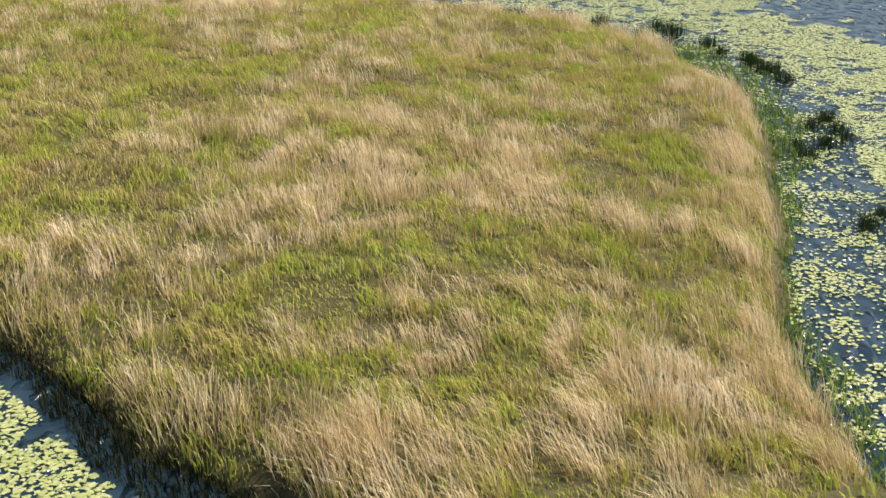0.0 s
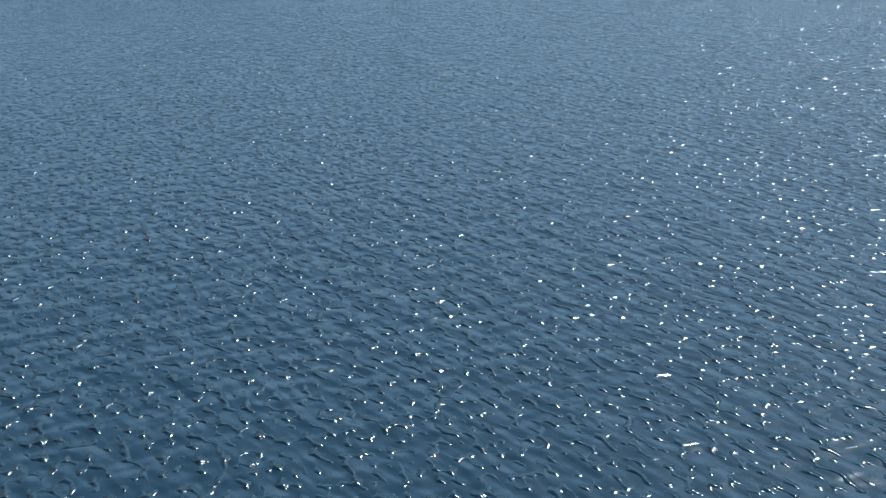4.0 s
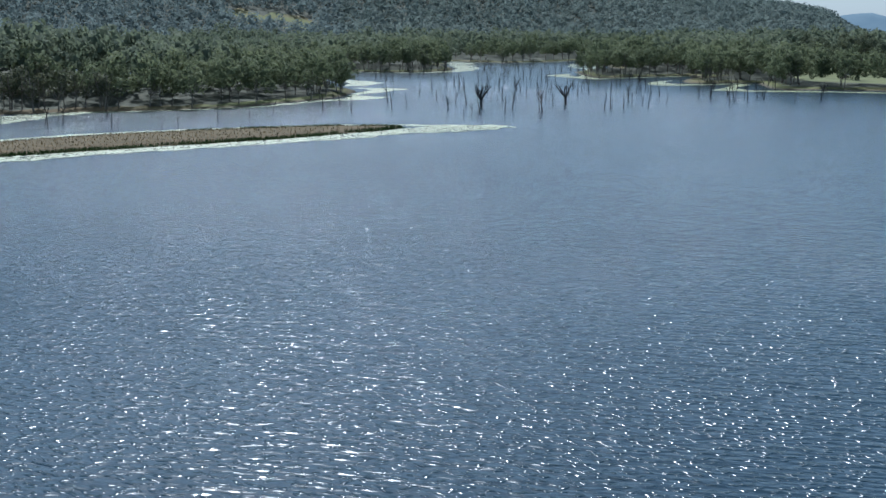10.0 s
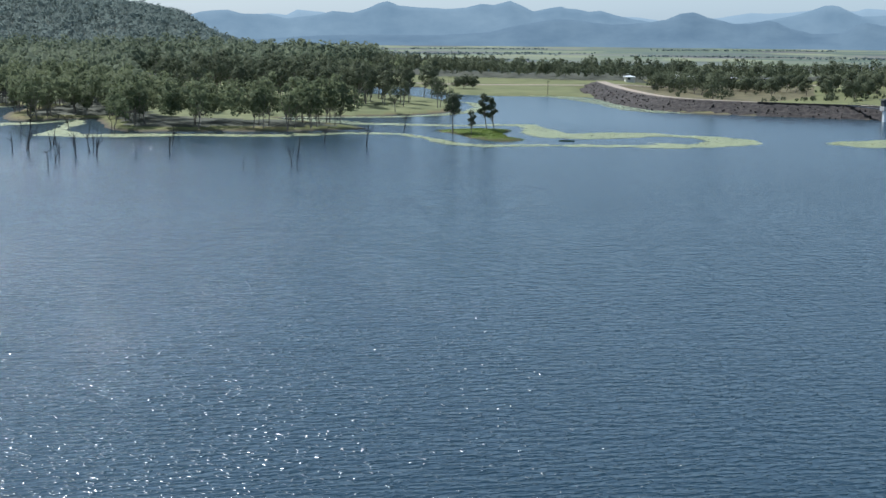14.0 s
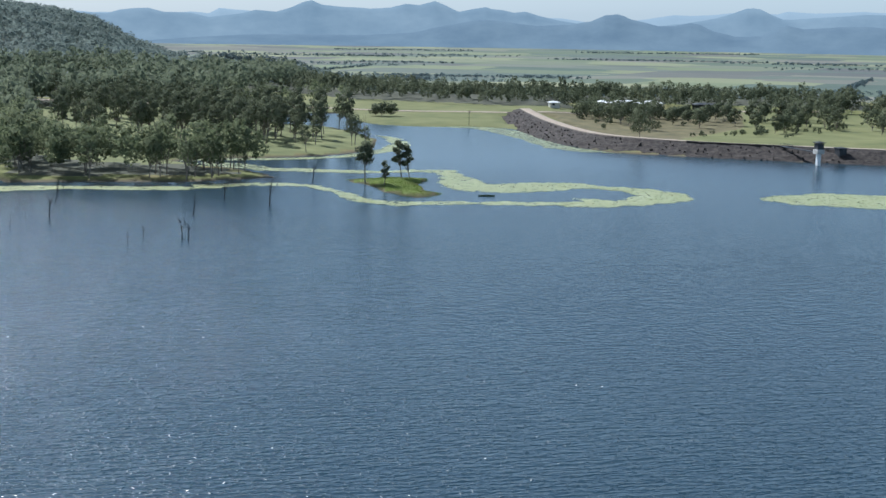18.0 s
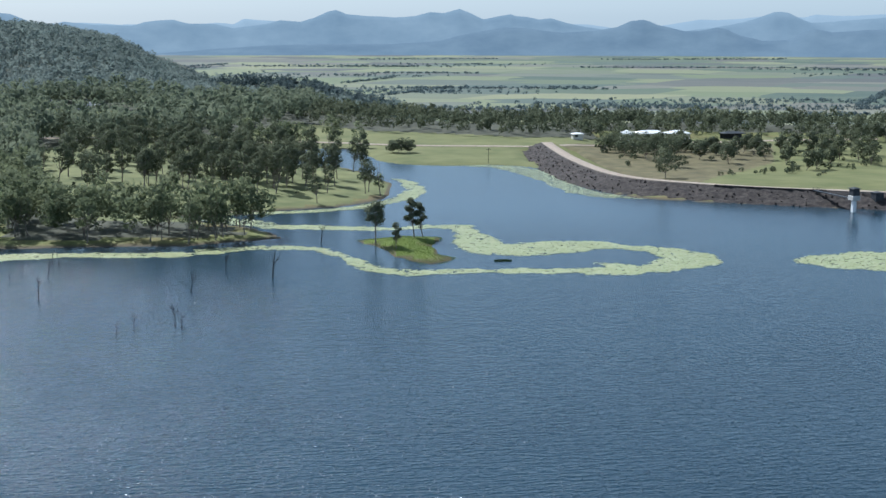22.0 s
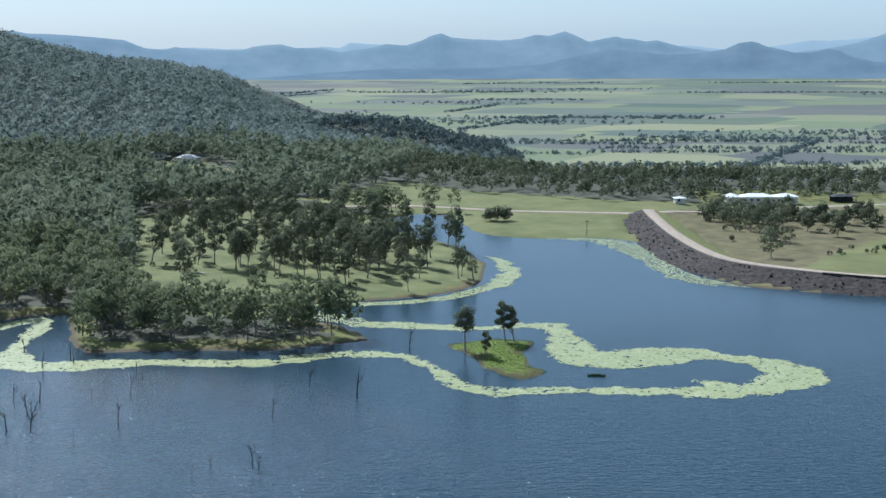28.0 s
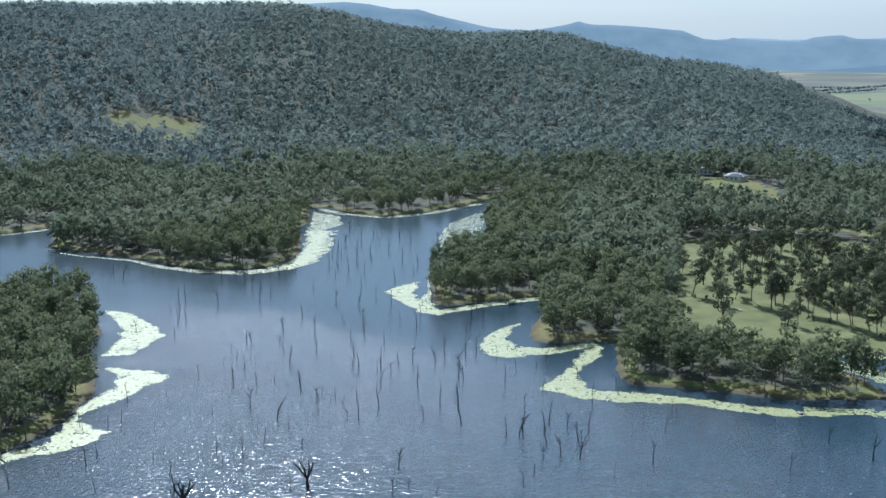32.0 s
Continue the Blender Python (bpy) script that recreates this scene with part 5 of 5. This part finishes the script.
tagged(new("shore_rushes", mesh_of("shore_rushes", v, f, [M_REED])), "dark rushes fringing the dry spit", "rushes", kind="stuff")
# islet turf
p = jitter_grid(rng, -36, 0, 316, 368, 0.5)
p = p[side(ISLET, p) > 0.2]
c = np.repeat(p, 3, 0) + rng.normal(scale=0.2, size=(len(p) * 3, 2))
v, f = blades(c, height(c) - 0.02, rng, 0.22, 0.05, (0, 0), 0.6)
tagged(new("islet_grass", mesh_of("islet_grass", v, f, [leafy("islet_turf", (0.09, 0.14, 0.02), (0.20, 0.25, 0.05), 0.7, 0.3, 0.1)])), "short green turf of the islet", "grass", kind="stuff")
# reeds
REEDS = []
for k in range(4):
    q = rng.normal(scale=0.22, size=(130, 2))
    v, f = blades(q, -0.25 + 0 * q[:, 0], rng, 0.95, 0.012, (0, 0), 0.28)
    REEDS.append(mesh_of("reed_clump", v, f, [M_REED]))
REED_AT = [(102.4, -307.9), (103.9, -306.7), (104.1, -306.1), (104.6, -305.4), (107, -303), (108.7, -299.8), (109, -299.3), (109.1, -298.1), (109.8, -297), (110.9, -295.5), (112.8, -293.9), (111.6, -293),
           (112.6, -292.6), (113.3, -292.3), (115.6, -291.2), (117.1, -290.9), (118, -290), (118.6, -289.9), (119.2, -289.9), (120, -289.7), (120.2, -289.3), (121.6, -289.3), (121.9, -289.0), (127.6, -288.8), (128.5, -289.6),
           (127.7, -289), (128.9, -288.8), (129.9, -288.7), (130.8, -289.6), (131.3, -290.6), (132, -290.4), (137.6, -289.6), (138.6, -290.3)]
for k, (x, y) in enumerate(REED_AT):
    ob = new("reed_clump", REEDS[k % 4])
    s = rng.uniform(0.6, 1.0)
    ob.matrix_world = pose(x, y, 0, 0, 0, 77 * k) @ Matrix.Diagonal((s, s, s * 0.9, 1))
    tagged(ob, "dark green reed clump standing among lily pads", "reeds", "reed clumps")


# ---- dam, roads, buildings ----
M_ROCK = plain("riprap_rock", (0.016, 0.014, 0.013), (0.08, 0.066, 0.058), 0.6, 0.95, 0, 0.3)
M_GRAVEL = plain("pale_gravel", (0.27, 0.215, 0.165), (0.42, 0.345, 0.275), 0.8, 0.95, 0, 0.03)
M_CONCRETE = plain("weathered_concrete", (0.42, 0.41, 0.38), (0.62, 0.60, 0.56), 0.7, 0.85, 0, 0.01)
M_WHITEROOF = plain("white_sheet_roof", (0.78, 0.78, 0.77), (0.86, 0.86, 0.85), 0.3, 0.4, 0, 0, 0.4)
M_GREYROOF = plain("blue_grey_sheet_roof", (0.13, 0.15, 0.175), (0.20, 0.22, 0.24), 0.4, 0.6, 0.1)
M_WALL = plain("pale_render_wall", (0.55, 0.52, 0.46), (0.66, 0.63, 0.57), 0.5, 0.85)
M_DARK = plain("dark_painted_steel", (0.035, 0.04, 0.045), (0.07, 0.075, 0.08), 1.0, 0.6, 0.3)
M_GLASS = plain("window_glass", (0.03, 0.04, 0.05), (0.05, 0.06, 0.07), 1.0, 0.08, 0, 0, 0.6)
M_KERB = plain("stained_kerb", (0.13, 0.11, 0.09), (0.24, 0.21, 0.17), 0.6, 0.95)


def smoothed(line, step=3.0):
    """Points along a line at even steps, with its corners rounded."""
    q = np.array(line, float)
    for _ in range(2):
        a, b = q[:-1] * 0.75 + q[1:] * 0.25, q[:-1] * 0.25 + q[1:] * 0.75
        q = np.concatenate([q[:1], np.stack([a, b], 1).reshape(-1, q.shape[1]), q[-1:]])
    s = np.concatenate([[0], np.cumsum(np.hypot(*(q[1:, :2] - q[:-1, :2]).T))])
    t = np.arange(0, s[-1], step)
    return np.stack([np.interp(t, s, q[:, k]) for k in range(q.shape[1])], 1)


def sideways(q):
    t = np.gradient(q[:, :2], axis=0)
    t /= np.hypot(t[:, 0], t[:, 1])[:, None]
    return np.column_stack([-t[:, 1], t[:, 0]])


def strip(name, q, offsets, mat, smooth=True):
    """A ribbon along q: offsets are (sideways, up) pairs across it."""
    nrm, n = sideways(q), len(q)
    V = np.concatenate([np.column_stack([q[:, :2] + nrm * o, q[:, 2] + u]) for o, u in offsets])
    i = np.arange(n - 1)
    F = np.concatenate([np.stack([k * n + i, k * n + i + 1, (k + 1) * n + i + 1, (k + 1) * n + i], 1) for k in range(len(offsets) - 1)])
    return mesh_of(name, V, F, [mat], smooth)


CREST = smoothed([(39, 618, 4.2), (40, 600, 4.2), (42, 575, 4.2), (45, 542, 4.2), (53, 496, 4.2), (61, 476, 4.2), (73, 464.5, 4.2), (97, 449.5, 4.2), (124, 440.5, 4.2), (155, 431.5, 4.2), (220, 412, 4.2), (322, 378, 4.2)], 2.0)
dam = thing("dam", 0, 0, 0, 0, "curved earth dam with a dark rock face and gravel crest road", "dam")
dam["kind"] = "structure"
rng = np.random.default_rng(19)
# rock face: rough steps of stone from the crest to below the water, towards the lake
nrm, n = sideways(CREST), len(CREST)
rows = 15
grid = []
for k in range(rows):
    f = k / (rows - 1)
    out = 2.6 + f * 19.0
    rough = rng.uniform(-0.5, 0.5, (n, 3)) * (0 if k == 0 else 1)
    grid.append(np.column_stack([CREST[:, :2] - nrm * out, CREST[:, 2] - 0.05 - f * 6.6]) + rough)
i = np.arange(n - 1)
F = np.concatenate([np.stack([k * n + i, (k + 1) * n + i, (k + 1) * n + i + 1, k * n + i + 1], 1) for k in range(rows - 1)])
part_mesh("rock_face", mesh_of("rock_face", np.concatenate(grid), F, [M_ROCK]), dam, "dark tumbled rock facing")
part_mesh("embankment", strip("embankment", CREST, [(-2.6, -0.06), (2.8, -0.06), (9.5, -2.6), (15, -4.2)], M_GROUND), dam)
part_mesh("crest_road", strip("crest_road", CREST, [(-2.3, 0.0), (-2.2, 0.06), (2.6, 0.06), (2.7, 0.0)], M_GRAVEL), dam, "pale gravel crest road")
part_mesh("kerb", strip("kerb", CREST, [(-2.65, -0.3), (-2.6, 0.22), (-2.35, 0.22), (-2.35, -0.1)], M_KERB, False), dam, "low weathered edge kerb")
low = CREST[(CREST[:, 0] > 88) & (CREST[:, 0] < 126)]
part_mesh("parapet", strip("parapet", low, [(-3.2, -0.5), (-3.2, 0.45), (-2.75, 0.45), (-2.75, -0.2)], M_ROCK, False), dam, "low dark stone parapet")
# loose rocks of the facing
B = bmesh.new()
bmesh.ops.create_icosphere(B, subdivisions=1, radius=0.55)
for v in B.verts:
    v.co = v.co * (0.75 + 0.5 * noise.noise(v.co * 3.1))
ROCK = bpy.data.meshes.new("rock")
B.to_mesh(ROCK)
B.free()
ROCK.materials.append(M_ROCK)
for k in range(280):
    j = int(rng.integers(4, min(n - 1, 118)))
    f = rng.uniform(0.05, 0.66)
    q = CREST[j, :2] - nrm[j] * (2.6 + f * 19.0)
    ob = new("rock", ROCK)
    ob.parent = dam
    s = rng.uniform(0.7, 1.5)
    ob.matrix_local = pose(q[0], q[1], CREST[j, 2] - f * 6.6 + 0.05, *rng.uniform(0, 360, 3)) @ Matrix.Diagonal((s, s * 0.8, s * 0.6, 1))


def track(name, label, line, width, lift=0.12):
    q = smoothed(line, 3.0)
    z = height(q[:, :2]) + lift
    z = np.convolve(np.pad(z, 3, "edge"), np.ones(7) / 7, "valid")
    q = np.column_stack([q[:, :2], z])
    w = width / 2
    tagged(new(name, strip(name, q, [(-w - 0.5, -0.25), (-w, 0.0), (0, 0.05), (w, 0.0), (w + 0.5, -0.25)], M_GRAVEL)), label, "road", kind="structure")


track("road_1", "pale gravel track along the grassy slope", [(-228, 646), (-190, 647), (-167, 639), (-140, 645), (-111, 641), (-89, 648), (-70, 649), (-35, 634), (0, 625), (38, 617)], 3.6, 0.35)
track("road_2", "pale gravel road past the white-roofed house", [(40, 618), (47, 624), (60, 631), (82, 640), (111, 653), (159, 669), (220, 680)], 4.0, 0.3)


def hip_roof(bm, x0, y0, x1, y1, z0, rise, eave=0.6):
    """A hipped roof with thick eaves over an oblong."""
    x0, y0, x1, y1 = x0 - eave, y0 - eave, x1 + eave, y1 + eave
    w, l_ = x1 - x0, y1 - y0
    h = min(w, l_) / 2
    a = [(x0, y0), (x1, y0), (x1, y1), (x0, y1)]
    r = [(x0 + h, (y0 + y1) / 2), (x1 - h, (y0 + y1) / 2)] if w >= l_ else [((x0 + x1) / 2, y0 + h), ((x0 + x1) / 2, y1 - h)]
    low = [bm.verts.new((*p_, z0 - 0.18)) for p_ in a]
    up = [bm.verts.new((*p_, z0)) for p_ in a]
    rd = [bm.verts.new((*p_, z0 + rise)) for p_ in r]
    bm.faces.new(low[::-1])
    for k in range(4):
        bm.faces.new((low[k], low[(k + 1) % 4], up[(k + 1) % 4], up[k]))
    if w >= l_:
        for q in ((up[0], up[1], rd[1], rd[0]), (up[1], up[2], rd[1]), (up[2], up[3], rd[0], rd[1]), (up[3], up[0], rd[0])):
            bm.faces.new(q)
    else:
        for q in ((up[0], up[1], rd[0]), (up[1], up[2], rd[1], rd[0]), (up[2], up[3], rd[1]), (up[3], up[0], rd[0], rd[1])):
            bm.faces.new(q)
    return bm


def house(name, x, y, z, turn, label, wings, roof, tall=2.8, rise=1.7):
    h = thing(name, x, y, z, turn, label, "house")
    for x0, y0, x1, y1 in wings:
        part("wall", box(bmesh.new(), x0, y0, -1.0, x1, y1, tall), M_WALL, h)
        part("roof", hip_roof(bmesh.new(), x0, y0, x1, y1, tall + 0.18, rise), roof, h, "sheet-metal hipped roof")
        for k in range(max(1, int((x1 - x0) / 3.2))):
            xx = x0 + 1.0 + k * 3.2
            if xx + 1.4 > x1:
                break
            win = part("window", box(bmesh.new(), xx, y0 - 0.05, 0.8, xx + 1.4, y0 + 0.02, 2.0), M_DARK, h)
            part("pane", box(bmesh.new(), xx + 0.08, y0 - 0.07, 0.88, xx + 1.32, y0 - 0.052, 1.92), M_GLASS, win)
    return h


def at(x, y):
    return float(height(np.array([[x, y]], float))[0])


house("house", 95, 668, at(95, 668) + 1.0, 4, "long low house with white sheet-metal hipped roofs", [(-14, -3, -8, 5), (-6.6, -3, 8.6, 5), (10, -3.5, 21, 4)], M_WHITEROOF, 2.8, 1.4)
house("house", -246, 846, at(-246, 846) + 0.6, -8, "hillside house with a blue-grey sheet roof", [(-7, -3, 7, 4), (-2, -6, 6, -3.2)], M_GREYROOF, 2.7, 2.0)
house("shed", -275, 872, at(-275, 872) + 0.4, 12, "grey farm shed above the hillside clearing", [(-5, -4, 5, 4)], M_GREYROOF, 3.4, 1.2)
house("shed", 57, 655, at(57, 655) + 0.4, 10, "small white shed on the mown grass", [(-2.5, -2, 2.5, 2)], M_WHITEROOF, 2.2, 0.7)


def carport(x, y, turn):
    t = thing("carport", x, y, at(x, y) + 0.2, turn, "dark open-sided shed beside the gravel road", "shed")
    part("roof", hip_roof(bmesh.new(), -6, -3, 6, 3, 2.9, 0.9), M_DARK, t)
    for px in (-5.7, -2, 2, 5.7):
        for py in (-2.7, 2.7):
            part("post", box(bmesh.new(), px - 0.1, py - 0.1, -0.6, px + 0.1, py + 0.1, 2.75, 0.02), M_DARK, t)
    part("back_wall", box(bmesh.new(), -6, 2.85, -0.6, 6, 3.0, 2.7), M_DARK, t)


carport(141, 679, 8)


def intake_tower(x, y):
    t = thing("intake_tower", x, y, 0, 18, "pale concrete intake tower with a dark cabin at the dam face", "tower")
    part("shaft", box(bmesh.new(), -0.65, -0.65, -3.0, 0.65, 0.65, 4.0, 0.06), M_WHITEROOF, t, "white painted shaft")
    part("deck", box(bmesh.new(), -1.4, -1.4, 4.0, 1.4, 1.4, 5.55, 0.05), M_CONCRETE, t)
    part("cabin", box(bmesh.new(), -1.2, -1.2, 5.55, 1.2, 1.2, 7.6, 0.05), M_DARK, t, "dark steel cabin")
    part("cabin_roof", hip_roof(bmesh.new(), -1.3, -1.3, 1.3, 1.3, 7.95, 0.5, 0.3), M_DARK, t)
    part("door", box(bmesh.new(), -0.45, -1.26, 5.6, 0.45, -1.205, 7.5), M_DARK, t)
    part("footbridge", box(bmesh.new(), -0.7, 1.6, 4.25, 0.7, 23.0, 4.5), M_DARK, t, "dark steel footbridge")
    for sx in (-0.7, 0.66):
        part("handrail", box(bmesh.new(), sx, 1.6, 5.45, sx + 0.05, 23.0, 5.5), M_DARK, t)
        for yy in (2.0, 5.0, 8.0, 11.0, 14.0, 17.0, 20.0, 22.8):
            part("baluster", box(bmesh.new(), sx, yy, 4.5, sx + 0.05, yy + 0.05, 5.45), M_DARK, t)


intake_tower(127.0, 416.0)
hut = thing("valve_hut", 138.5, 428.5, 2.6, 18, "dark square valve hut on the dam crest", "hut")
part("wall", box(bmesh.new(), -1.5, -1.5, -2.0, 1.5, 1.5, 2.2, 0.05), M_DARK, hut)
part("roof", hip_roof(bmesh.new(), -1.6, -1.6, 1.6, 1.6, 2.4, 0.4, 0.2), M_DARK, hut)


def pole(x, y, tall, label):
    t = thing("marker_pole", x, y, at(x, y) if at(x, y) > 0 else -0.5, 0, label, "pole")
    v, f = rods(rng, [((0, 0, -0.8), (0.1, 0, tall), 0.14, 0.10)], 8)
    part_mesh("post", mesh_of("post", v, f, [M_DEAD], True), t)
    part("crossbar", box(bmesh.new(), -0.9, -0.06, tall - 0.7, 0.9, 0.06, tall - 0.55), M_DEAD, t)


pole(9.9, 560, 6.5, "dark timber pole at the edge of the cove")
# floating mat and a fallen log
q = rng.normal(scale=(1.4, 0.6), size=(900, 2)).clip(-2.2, 2.2)
v, f = blades(q, -0.1 + 0 * q[:, 0], rng, 0.42, 0.05, (0, 0), 0.5)
raft = new("reed_mat", mesh_of("reed_mat", v, f, [M_REED]))
raft.location = (8.6, 325.4, 0)
tagged(raft, "small dark mat of floating reeds", "reeds")
v, f = rods(rng, [((-3.2, 0, 0.25), (1.5, 0.2, 0.35), 0.3, 0.22), ((1.5, 0.2, 0.35), (3.4, 0.9, 0.5), 0.22, 0.1), ((0.8, 0.1, 0.4), (2.2, -1.1, 0.7), 0.14, 0.06)], 7)
log = new("fallen_log", mesh_of("fallen_log", v, f, [plain("bleached_wood", (0.42, 0.39, 0.34), (0.62, 0.58, 0.52), 2.0, 0.85)], True))
log.matrix_world = pose(-128, 452, at(-128, 452), 0, 0, -40)
tagged(log, "bleached fallen log lying on the paddock grass", "log")
